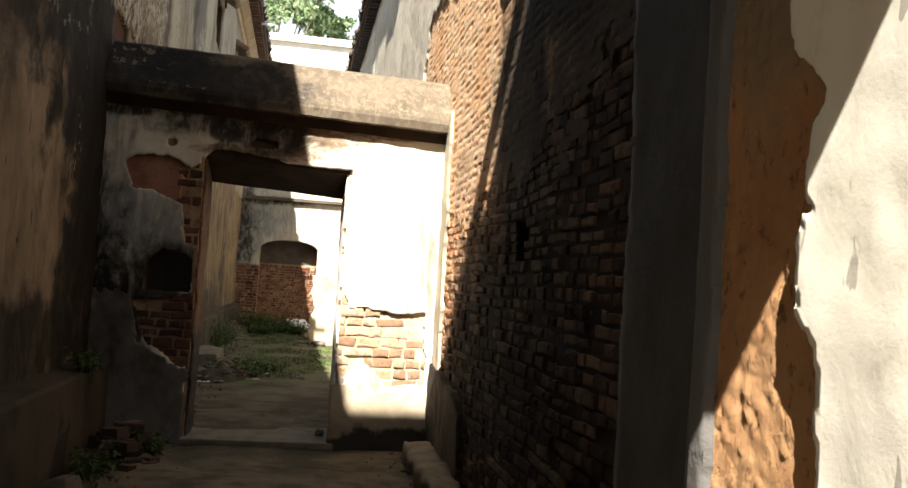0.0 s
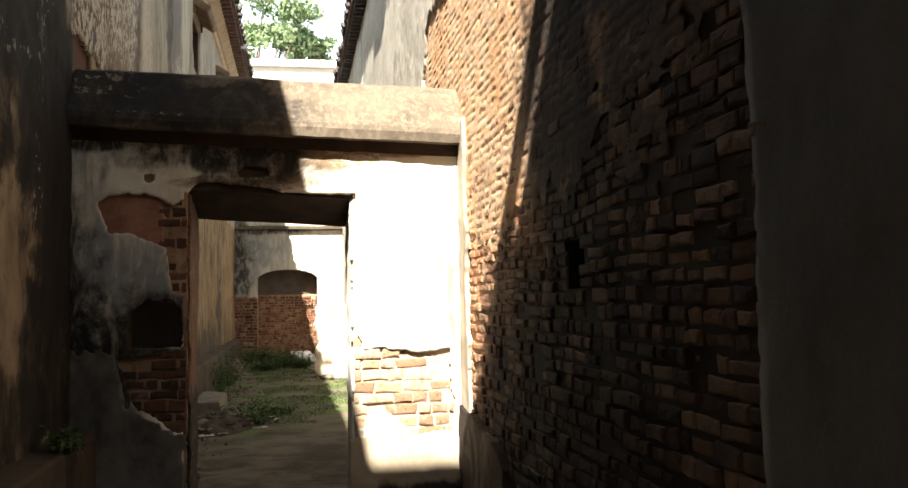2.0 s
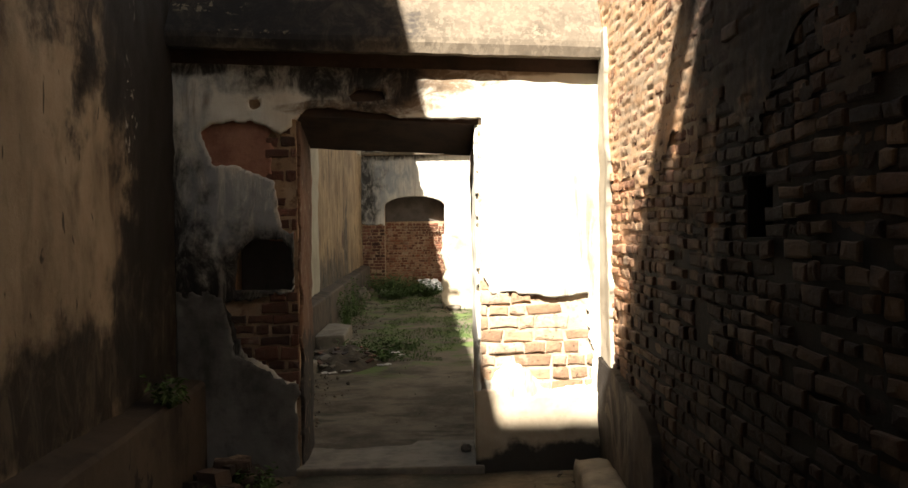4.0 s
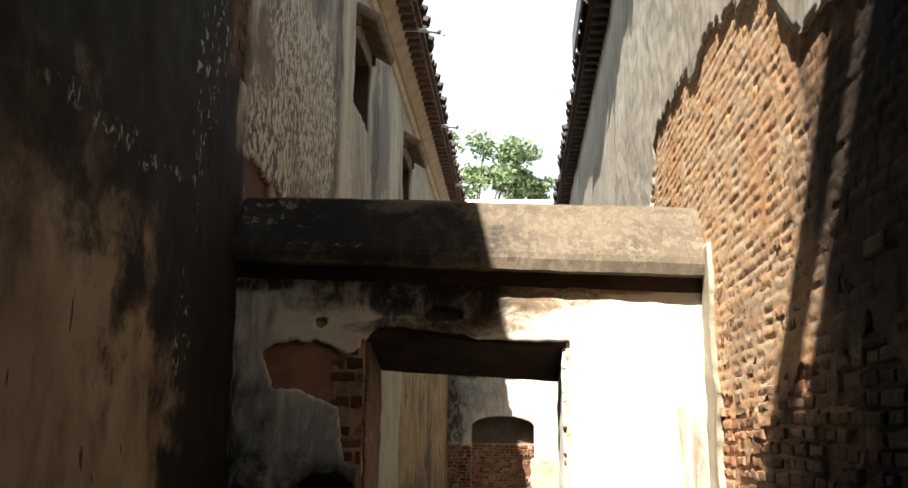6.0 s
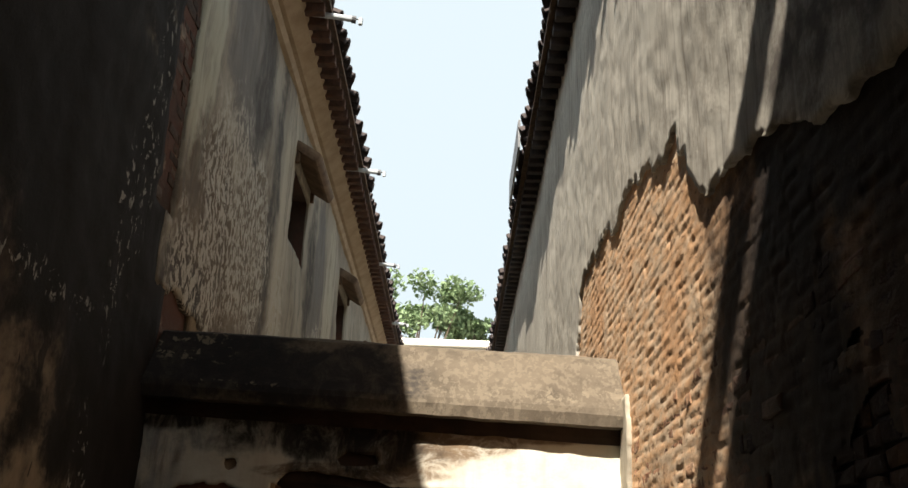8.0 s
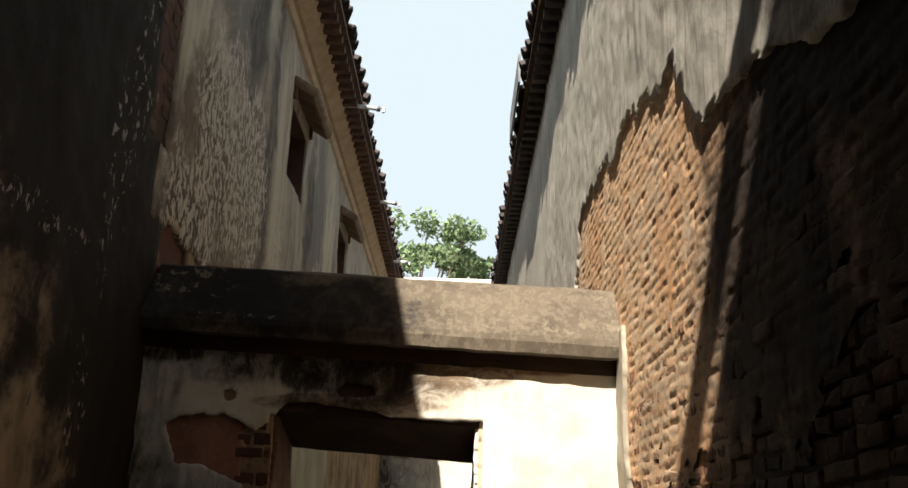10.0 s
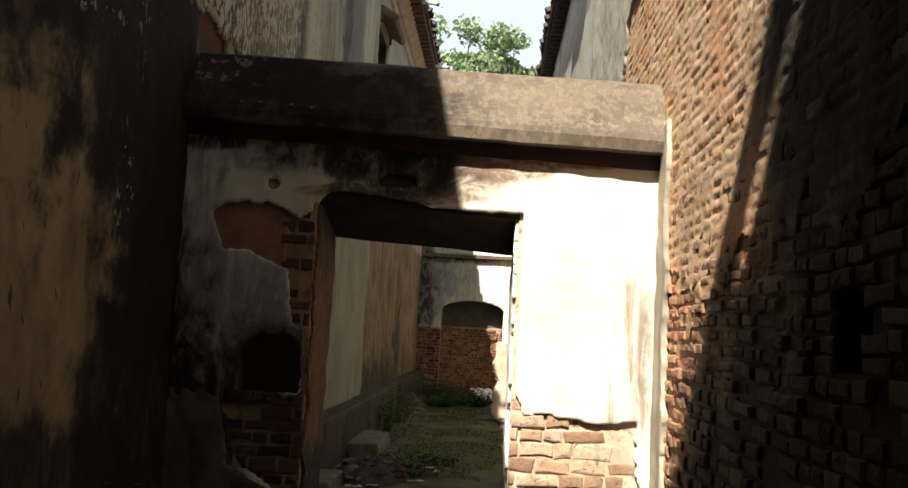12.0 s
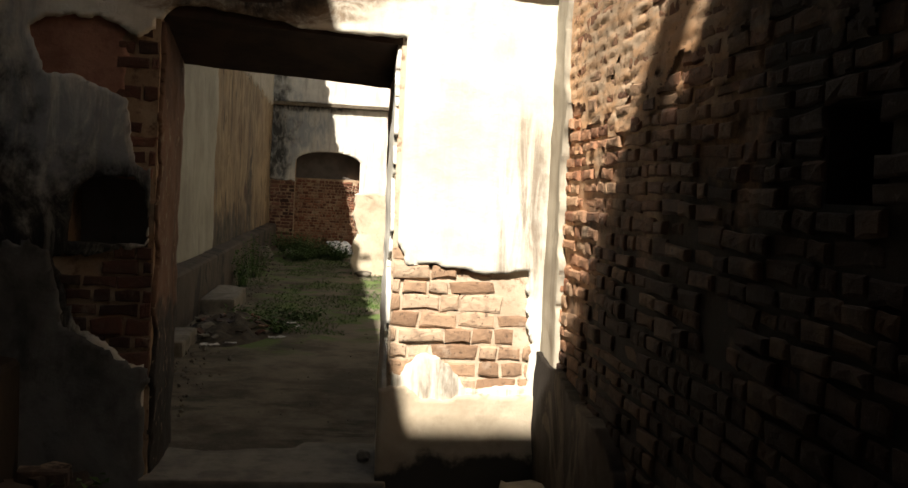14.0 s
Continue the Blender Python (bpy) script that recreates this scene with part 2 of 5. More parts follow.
M_UPPER = plaster("streaked_upper_plaster", (0.36, 0.32, 0.255), (0.25, 0.215, 0.17), (0.13, 0.115, 0.1), 0.8,
                  tint=[((-0.72, 0.15, 4.9), (1, 0.26, 1.0), (0.44, 0.42, 0.33)), ((-0.72, 0.7, 3.6), (1, 0.75, 0.9), (0.13, 0.098, 0.07)), ((-0.72, 1.9, 3.9), (1, 0.7, 1.0), (0.17, 0.135, 0.1)), ((-0.72, 1.25, 5.5), (1, 0.75, 0.9), (0.17, 0.155, 0.14)),
                        ((-0.72, 3.0, 4.6), (1, 0.28, 1.6), (0.44, 0.385, 0.3)), ((-0.72, 5.2, 4.5), (1, 0.45, 1.4), (0.17, 0.155, 0.14)), ((-0.72, 6.2, 4.9), (1, 0.35, 1.2), (0.45, 0.4, 0.31))],
                  flaked=[((-0.72, 1.1, 4.15), (1, 0.75, 0.75)), ((-0.72, 1.9, 4.1), (1, 0.55, 0.75)), ((-0.72, 0.5, 3.35), (1, 0.55, 0.45)), ((-0.72, 3.0, 3.7), (1, 0.3, 0.7)), ((-0.72, 5.8, 4.0), (1, 0.8, 0.5))], flake_colour=(0.56, 0.51, 0.43), flake_cover=0.485,
                  mould_shade=[((-0.72, 0.25, 3.15), (1, 0.5, 0.35)), ((-0.72, 2.45, 4.6), (1, 0.16, 1.4)), ((-0.72, 1.7, 5.5), (1, 0.3, 0.8)), ((-0.72, 4.6, 4.6), (1, 0.2, 1.2)), ((-0.72, 1.0, 2.0), (1, 2.2, 0.4))],
                  mould_shade_colour=(0.075, 0.066, 0.058), smear=0.5, soft=0.8)
M_COURT = plaster("brown_streaked_court_plaster", (0.27, 0.195, 0.115), (0.15, 0.1, 0.058), (0.035, 0.023, 0.015), 1.0, pits=0.8, pit_scale=6.0, stretch=(5, 5, 0.18),
                  mould_shade=[((-0.72, 8.5, 0.6), (1, 3.5, 0.45)), ((-0.72, 11.6, 1.2), (1, 0.3, 0.8))], smear=0.5, soft=0.9)
M_RIGHT = plaster("streaked_right_plaster", (0.6, 0.56, 0.48), (0.46, 0.42, 0.355), (0.25, 0.215, 0.175), 0.85, stretch=(16, 16, 0.7), relief=0.35, flakes=0.5, flake_colour=(0.32, 0.28, 0.23),
                  mould_shade=[((1.8, -3.4, 3.4), (1, 0.8, 0.6))], mould_shade_colour=(0.12, 0.1, 0.085))
M_PLINTH = plaster("dirty_plinth_plaster", (0.075, 0.056, 0.04), (0.045, 0.034, 0.025), (0.02, 0.015, 0.012), 0.8, stretch=(1.5, 1.5, 1.5), peel=0.02)
M_GREY = plaster("grey_cement_plaster", (0.15, 0.143, 0.135), (0.1, 0.094, 0.088), (0.055, 0.05, 0.046), 0.5, stretch=(1.5, 1.5, 0.7))
M_CEMENT = plaster("cement_patch", (0.2, 0.19, 0.172), (0.07, 0.065, 0.058), (0.026, 0.024, 0.022), 0.9, stretch=(2, 2, 1.4))
# Dirty tan render; the dark patch at its foot paints the base shadow.
M_BASE = plaster("dirty_tan_base_render", (0.56, 0.47, 0.35), (0.42, 0.34, 0.24), (0.24, 0.18, 0.12), 0.5, stretch=(2, 2, 2), mould_shade=[((1.4, -0.02, 0.04), (0.8, 1, 0.17))])
M_NEWER = plaster("newer_pale_render", (0.3, 0.275, 0.22), (0.22, 0.198, 0.16), (0.13, 0.115, 0.09), 0.5, stretch=(5, 5, 0.4))
M_PIER = plaster("whitewashed_jamb", (0.9, 0.86, 0.76), (0.85, 0.79, 0.67), (0.5, 0.41, 0.28), 0.25, relief=0.12, pits=0.5)
M_REVEAL = plaster("brown_jamb_plaster", (0.17, 0.095, 0.06), (0.075, 0.042, 0.028), (0.022, 0.015, 0.011), 0.95, stretch=(2.4, 2.4, 1.0), mould_shade=[((0, 0.2, 0.35), (2, 1, 0.45))], relief=0.8, flaked=[((0, 0.1, 1.0), (1, 0.25, 0.9)), ((0, 0.45, 1.3), (1, 0.12, 0.9))], flake_colour=(0.3, 0.23, 0.16), flake_cover=0.6)
M_STRIP = plaster("cracked_corner_plaster", (0.5, 0.44, 0.34), (0.36, 0.31, 0.235), (0.16, 0.13, 0.095), 0.7, stretch=(5, 5, 0.5), relief=0.3)
# Sooty patches, widened over the wall's shaded stretch to paint its shade deeper.
SOOT_SHADE_RIGHT = [((1.8, -3.85, 1.6), (1, 1.5, 2.4)), ((1.8, -2.3, 2.3), (1, 0.6, 0.7)), ((1.8, -1.9, 0.4), (1, 2.0, 0.8)), ((1.8, -2.7, 1.2), (1, 0.9, 0.7)), ((1.8, -1.5, 0.95), (1, 0.9, 0.75)), ((1.8, -3.0, 3.0), (1, 0.9, 0.6))]
M_BRICK = brick_look("old_brick", False, (0.3, 0.13, 0.07), (0.47, 0.24, 0.13), (0.55, 0.36, 0.22), 0.4, SOOT_SHADE_RIGHT)
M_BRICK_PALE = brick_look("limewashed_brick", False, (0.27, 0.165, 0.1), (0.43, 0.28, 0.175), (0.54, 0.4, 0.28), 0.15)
M_BRICK_SET = brick_look("old_brick_set", True, (0.3, 0.13, 0.07), (0.47, 0.24, 0.13), (0.55, 0.36, 0.22), 0.4, SOOT_SHADE_RIGHT)
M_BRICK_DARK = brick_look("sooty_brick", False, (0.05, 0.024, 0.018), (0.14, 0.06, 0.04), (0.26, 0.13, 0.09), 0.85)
M_BRICK_LOOSE = brick_look("dusty_loose_brick", False, (0.04, 0.03, 0.025), (0.085, 0.058, 0.045), (0.15, 0.115, 0.09), 0.5)
M_BRICK_FAR = brick_look("red_infill_brick", False, (0.13, 0.05, 0.03), (0.27, 0.115, 0.065), (0.4, 0.25, 0.16), 0.45)


def make_mortar(name, light, dark, pits, soot_shade=()):
    g = Graph(name, 0.95)
    c = g.mix(g.ramp(g.noise(3, 7, 0.65), 0.35, 0.65), light, dark)
    c = g.mix(g.ramp(g.noise(22, 5, 0.7), 0.5, 0.7), c, pits)
    for centre, radii in soot_shade:
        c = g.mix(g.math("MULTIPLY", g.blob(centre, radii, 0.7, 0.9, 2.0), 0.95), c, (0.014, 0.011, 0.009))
    return g.done(c, g.noise(30, 7, 0.75), 0.6, 0.009)


def make_clay():
    g = Graph("orange_clay_render", 0.95)
    c = g.mix(g.ramp(g.noise(6, 8, 0.7), 0.35, 0.68), (0.76, 0.44, 0.22), (0.64, 0.32, 0.145))
    c = g.mix(g.ramp(g.noise(24, 6, 0.7), 0.55, 0.75, 0, 0.7), c, (0.68, 0.47, 0.28))
    c = g.mix(g.ramp(g.noise(38, 6, 0.75, (1, 1, 0.7)), 0.55, 0.66, 0, 0.8), c, (0.26, 0.105, 0.045))
    c = g.mix(g.blob((1.27, -5.97, 1.82), (1, 0.2, 0.27), 0.5, 0.6, 8.0), c, (0.46, 0.34, 0.225))
    h = g.math("ADD", g.noise(22, 9, 0.75), g.math("MULTIPLY", g.voronoi(34), 0.5))
    return g.done(c, h, 1.0, 0.02)


def make_red_scratch():
    g = Graph("red_scratch_coat", 0.95)
    c = g.mix(g.ramp(g.noise(5, 8, 0.65), 0.4, 0.65), (0.34, 0.175, 0.12), (0.23, 0.11, 0.075))
    c = g.mix(g.ramp(g.noise(3, 6, 0.6), 0.58, 0.7), c, (0.07, 0.04, 0.03))
    return g.done(c, g.noise(24, 8, 0.7), 0.6, 0.012)


def make_ground():
    g = Graph("packed_earth", 0.95)
    c = g.mix(g.ramp(g.noise(1.6, 8, 0.66), 0.4, 0.62), (0.155, 0.128, 0.092), (0.062, 0.052, 0.036))
    c = g.mix(g.ramp(g.noise(2.4, 6, 0.7, (0.7, 1.6, 1)), 0.52, 0.66, 0, 0.75), c, (0.03, 0.032, 0.018))
    moss = g.math("MULTIPLY", g.ramp(g.noise(2.2, 7, 0.65), 0.46, 0.6),
                  g.any(g.blob((0.9, 7.5, 0.1), (1.1, 3.2, 1), 0.6, 0.5, 1.5), g.blob((0.2, 4.4, 0.1), (0.6, 1.2, 1), 0.6, 0.6, 2.0), g.blob((0, 12, 0.1), (2, 3, 1))))
    c = g.mix(moss, c, (0.09, 0.13, 0.035))
    c = g.mix(g.ramp(g.noise(30, 4, 0.7), 0.58, 0.72, 0, 0.5), c, (0.22, 0.185, 0.14))
    h = g.math("ADD", g.noise(8, 8, 0.65), g.math("MULTIPLY", g.noise(60, 4, 0.7), 0.3))
    return g.done(c, h, 0.6, 0.02)


def simple(name, a, b, scale=8.0, rough=0.8, metal=0.0, stretch=(1, 1, 1), bump=0.4, dist=0.006):
    g = Graph(name, rough, metal)
    n = g.noise(scale, 7, 0.65, stretch)
    c = g.mix(g.ramp(n, 0.35, 0.68), a, b)
    c = g.mix(g.ramp(g.noise(scale * 4, 5, 0.7, stretch), 0.6, 0.75, 0, 0.4), c, tuple(x * 0.45 for x in b))
    return g.done(c, n, bump, dist)


M_MORTAR = make_mortar("lime_mortar", (0.4, 0.29, 0.19), (0.24, 0.15, 0.09), (0.14, 0.08, 0.05))
M_MORTAR_RED = make_mortar("earth_mortar", (0.62, 0.42, 0.255), (0.5, 0.275, 0.15), (0.3, 0.15, 0.08), SOOT_SHADE_RIGHT)
M_MORTAR_PALE = make_mortar("pale_lime_mortar", (0.58, 0.48, 0.36), (0.44, 0.33, 0.23), (0.26, 0.17, 0.11))


def make_eroded():
    g = Graph("eroded_brick_face", 0.95)
    c = g.mix(g.ramp(g.noise(9, 6, 0.65, (1, 0.6, 2.4)), 0.36, 0.62), (0.7, 0.42, 0.23), (0.68, 0.5, 0.34))
    c = g.mix(g.ramp(g.noise(1.1, 4, 0.6), 0.45, 0.62, 0, 0.6), c, (0.68, 0.35, 0.16))
    c = g.mix(g.ramp(g.noise(30, 6, 0.7, (1, 0.7, 1.6)), 0.54, 0.68, 0, 0.85), c, (0.22, 0.11, 0.055))
    c = g.mix(g.ramp(g.noise(0.9, 6, 0.62), 0.52, 0.68, 0, 0.5), c, (0.1, 0.065, 0.04))
    for centre, radii in SOOT_SHADE_RIGHT:
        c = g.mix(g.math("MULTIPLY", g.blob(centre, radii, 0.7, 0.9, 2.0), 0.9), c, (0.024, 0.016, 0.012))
    h = g.math("ADD", g.noise(60, 5, 0.7), g.math("MULTIPLY", g.noise(150, 3, 0.7), 0.4))
    return g.done(c, h, 0.6, 0.004)


M_ERODED = make_eroded()
M_CLAY = make_clay()
M_SCRATCH = make_red_scratch()
M_GROUND = make_ground()
M_STONE = simple("worn_stone_slab", (0.19, 0.165, 0.13), (0.11, 0.095, 0.074), 7, bump=0.8, dist=0.012)
M_WOOD = simple("dark_weathered_wood", (0.14, 0.085, 0.05), (0.07, 0.045, 0.03), 12, 0.8, 0, (1, 1, 0.15))
M_RAFTER = simple("brown_painted_eave_wood", (0.14, 0.075, 0.05), (0.07, 0.04, 0.03), 10, 0.75)
M_HOOD = simple("brown_painted_hood", (0.22, 0.15, 0.1), (0.12, 0.08, 0.055), 7, 0.8)
M_TILE = simple("blackened_roof_tile", (0.09, 0.07, 0.065), (0.045, 0.04, 0.042), 9, 0.85)
M_TIN = simple("grey_tin_sheet", (0.2, 0.2, 0.2), (0.12, 0.12, 0.125), 6, 0.55, 0.4)
M_PIPE = simple("white_painted_pipe", (0.68, 0.72, 0.74), (0.5, 0.53, 0.55), 10, 0.5)
# Dark tone paints in the arch soffit's and gap's shade; also backs the niche.
M_DARK = simple("shaded_recess_plaster", (0.12, 0.1, 0.085), (0.08, 0.065, 0.055), 4)
# Leaf green made paler to carry the distance haze in its colour.
M_LEAF = simple("hazed_leaf_green", (0.24, 0.32, 0.17), (0.14, 0.21, 0.1), 1.5, 0.6)
M_WEED = simple("weed_green", (0.075, 0.13, 0.03), (0.04, 0.075, 0.02), 9, 0.6)
M_SOIL = simple("dark_swept_earth", (0.07, 0.055, 0.038), (0.035, 0.028, 0.02), 14, 0.95, bump=0.8, dist=0.02)
M_HAZE = simple("cream_haze_paint", (0.8, 0.76, 0.68), (0.7, 0.66, 0.58), 1.2, 0.9)
M_BARK = simple("bark", (0.2, 0.15, 0.11), (0.11, 0.08, 0.06), 14, 0.9)
M_BAG = simple("white_plastic", (0.75, 0.77, 0.8), (0.6, 0.62, 0.66), 9, 0.4)
M_SOOT_SHADE = simple("lintel_soot_cornice_shade", (0.055, 0.034, 0.024), (0.026, 0.018, 0.014), 6, 0.9)
M_STRING = simple("ochre_painted_moulding", (0.46, 0.36, 0.25), (0.36, 0.27, 0.18), 5, 0.85)
M_PAPER = simple("pale_litter", (0.6, 0.58, 0.54), (0.42, 0.4, 0.37), 12, 0.7)


# ---- mesh helpers ----
def mesh(name, verts, faces, material, parent=None, label="", smooth=False):
    me = bpy.data.meshes.new(name)
    me.from_pydata([tuple(v) for v in verts], [], faces)
    me.materials.append(material)
    me.validate()
    if smooth:
        me.shade_smooth()
    ob = new(name, me)
    ob.parent = parent
    if label:
        tagged(ob, label)
    return ob


def part(name, bm, material, parent=None, label="", smooth=False):
    """Links a bmesh as one mesh object under a thing or a part."""
    me = bpy.data.meshes.new(name)
    bmesh.ops.recalc_face_normals(bm, faces=bm.faces)
    bm.to_mesh(me)
    bm.free()
    me.materials.append(material)
    if smooth:
        me.shade_smooth()
    ob = new(name, me)
    ob.parent = parent
    if label:
        tagged(ob, label)
    return ob


def thing(name, label, category, kind="", group=""):
    return tagged(new(name), label, category, group, kind)


def add_box(bm, lo, hi, bevel=0.0, m=None):
    size = [h - l for l, h in zip(lo, hi)]
    mid = [(h + l) / 2 for l, h in zip(lo, hi)]
    made = bmesh.ops.create_cube(bm, size=1, matrix=(m or Matrix()) @ Matrix.Translation(mid) @ Matrix.Diagonal((*size, 1)))
    if bevel:
        edges = {e for v in made["verts"] for e in v.link_edges}
        bmesh.ops.bevel(bm, geom=list(edges), offset=bevel, segments=2, affect="EDGES", profile=0.6)
    return bm


def box(lo, hi, bevel=0.0, m=None):
    return add_box(bmesh.new(), lo, hi, bevel, m)


def prism_x(profile, x0, x1, drop=0.0, steps=24, rough=0.0, seed=0.0):
    """A profile in (y, z) drawn along x, sinking by drop, with an uneven hand-made line."""
    bm = bmesh.new()
    rings = []
    for i in range(steps + 1):
        x = x0 + (x1 - x0) * i / steps
        dz = -drop * i / steps
        ring = []
        for k, (y, z) in enumerate(profile):
            w = rough * noise.noise(Vector((x * 2.3, k * 1.7, seed))) + rough * 0.5 * noise.noise(Vector((x * 9, k * 3.1, seed + 5)))
            ring.append(bm.verts.new((x, y + w, z + dz + w)))
        rings.append(ring)
    n = len(profile)
    for a, b in zip(rings, rings[1:]):
        for k in range(n):
            bm.faces.new((a[k], a[(k + 1) % n], b[(k + 1) % n], b[k]))
    bm.faces.new(rings[0])
    bm.faces.new(rings[-1][::-1])
    return bm


def tube(points, radii, sides=8):
    bm = bmesh.new()
    rings = []
    for i, p in enumerate(points):
        a, b = points[max(i - 1, 0)], points[min(i + 1, len(points) - 1)]
        q = (Vector(b) - Vector(a)).to_track_quat("Z", "Y")
        rings.append([bm.verts.new(Vector(p) + q @ Vector((radii[i] * math.cos(t), radii[i] * math.sin(t), 0))) for t in np.linspace(0, 2 * math.pi, sides, endpoint=False)])
    for a, b in zip(rings, rings[1:]):
        for k in range(sides):
            bm.faces.new((a[k], a[(k + 1) % sides], b[(k + 1) % sides], b[k]))
    bm.faces.new(rings[0][::-1])
    bm.faces.new(rings[-1])
    return bm


def fbm(u, v, w=0.0, octaves=4):
    return noise.fractal(Vector((u, v, w)), 0.9, 2.0, octaves)


def sheet(name, material, parent, span, res, keep, place, thick=0.02, bump=0.004, label=""):
    """A coat of plaster on a wall: kept where keep(u, v) > 0, with a ragged broken rim of real thickness. place(u, v, d): d is out of the wall."""
    u0, u1, v0, v1 = span
    nu, nv = max(1, round((u1 - u0) / res)), max(1, round((v1 - v0) / res))
    du, dv = (u1 - u0) / nu, (v1 - v0) / nv
    cells = {}
    for i in range(nu):
        for j in range(nv):
            if keep(u0 + (i + 0.5) * du, v0 + (j + 0.5) * dv) > 0:
                cells[i, j] = True
    ids, verts, faces = {}, [], []

    def rim(i, j):
        around = [(i - 1, j - 1), (i, j - 1), (i - 1, j), (i, j)]
        return any(0 <= a < nu and 0 <= b < nv and (a, b) not in cells for a, b in around)

    def spot(i, j):
        u, v = u0 + i * du, v0 + j * dv
        if rim(i, j) and 0 < i < nu and 0 < j < nv:
            e = res * 0.25
            f = keep(u, v)
            gu, gv = (keep(u + e, v) - f) / e, (keep(u, v + e) - f) / e
            g2 = gu * gu + gv * gv
            if g2 > 1e-6:
                su, sv = -f * gu / g2, -f * gv / g2
                k = min(1.0, 0.6 * res / max(1e-6, math.hypot(su, sv)))
                u, v = u + su * k, v + sv * k
        return u, v

    def vert(i, j, back):
        key = (i, j, back)
        if key not in ids:
            u, v = spot(i, j)
            d = -0.004 if back else thick + bump * (fbm(u * 1.3, v * 1.3, 3.0) * 2.0 + fbm(u * 9, v * 9, 7.0, 2) * 0.7)
            ids[key] = len(verts)
            verts.append(place(u, v, d))
        return ids[key]

    for i, j in cells:
        faces.append((vert(i, j, 0), vert(i + 1, j, 0), vert(i + 1, j + 1, 0), vert(i, j + 1, 0)))
        for (a, b), p, q in (((i - 1, j), (i, j + 1), (i, j)), ((i + 1, j), (i + 1, j), (i + 1, j + 1)), ((i, j - 1), (i, j), (i + 1, j)), ((i, j + 1), (i + 1, j + 1), (i, j + 1))):
            if (a, b) not in cells:
                faces.append((vert(*q, 0), vert(*p, 0), vert(*p, 1), vert(*q, 1)))
    ob = mesh(name, verts, faces, material, parent, label)
    bm = bmesh.new()
    bm.from_mesh(ob.data)
    bmesh.ops.recalc_face_normals(bm, faces=bm.faces)
    bm.to_mesh(ob.data)
    bm.free()
    for p in ob.data.polygons:
        p.use_smooth = len(cells) and p.area > 0.5 * du * dv
    return ob


def inside(poly, u, v):
    """Signed distance to a closed outline: positive inside."""
    best, odd = 1e9, False
    for (a, b), (c, d) in zip(poly, poly[1:] + poly[:1]):
        if (b > v) != (d > v) and u < (c - a) * (v - b) / (d - b) + a:
            odd = not odd
        l2 = (c - a) ** 2 + (d - b) ** 2 or 1e-9
        t = max(0, min(1, ((u - a) * (c - a) + (v - b) * (d - b)) / l2))
        best = min(best, math.hypot(u - a - t * (c - a), v - b - t * (d - b)))
    return best if odd else -best


def torn(poly, u, v, amp=0.03, freq=6.0):
    return inside(poly, u, v) + amp * fbm(u * freq, v * freq, 1.0) + amp * 0.4 * fbm(u * freq * 4, v * freq * 4, 9.0, 2)


def brick_verts(rng, l=1.0, h=1.0, d=1.0, chip=0.12):
    """A worn brick, one unit long, high and deep, front towards -y, with a broken outline, rounded arrises and a pitted face."""
    v = []
    mids = rng.uniform(-0.2, 0.2), rng.uniform(-0.2, 0.2)
    outline = [(-0.5, -0.5), (mids[0], -0.5), (0.5, -0.5), (0.5, 0.5), (mids[1], 0.5), (-0.5, 0.5)]
    outline = [(x + rng.uniform(-0.05, 0.05), z + rng.uniform(-0.13, 0.1)) for x, z in outline]
    for y, inset in ((0.5, 0.0), (-0.4, 0.0), (-0.49, 1.0)):
        for x, z in outline:
            kx, kz = 1 - inset * (0.04 + 0.6 * chip * rng.random()), 1 - inset * (0.1 + 1.6 * chip * rng.random())
            v.append((x * kx * l, (y + inset * rng.uniform(-0.01, 0.05)) * d, z * kz * h))
    for x in (rng.uniform(-0.3, -0.1), rng.uniform(0.1, 0.3)):
        v.append((x * l, (-0.5 + rng.uniform(-0.03, 0.02)) * d, rng.uniform(-0.15, 0.15) * h))
    return v


BRICK_FACES = [(a + k, a + (k + 1) % 6, a + 6 + (k + 1) % 6, a + 6 + k) for a in (0, 6) for k in range(6)] + [(17, 12, 18), (12, 13, 18), (13, 16, 18), (16, 17, 18), (13, 14, 19), (14, 15, 19), (15, 16, 19), (16, 13, 19)]


def brick_meshes(material, seed, count=8, chip=0.12):
    rng = random.Random(seed)
    out = []
    for _ in range(count):
        me = bpy.data.meshes.new("brick")
        me.from_pydata(brick_verts(rng, chip=chip), [], BRICK_FACES)
        me.materials.append(material)
        out.append(me)
    return out


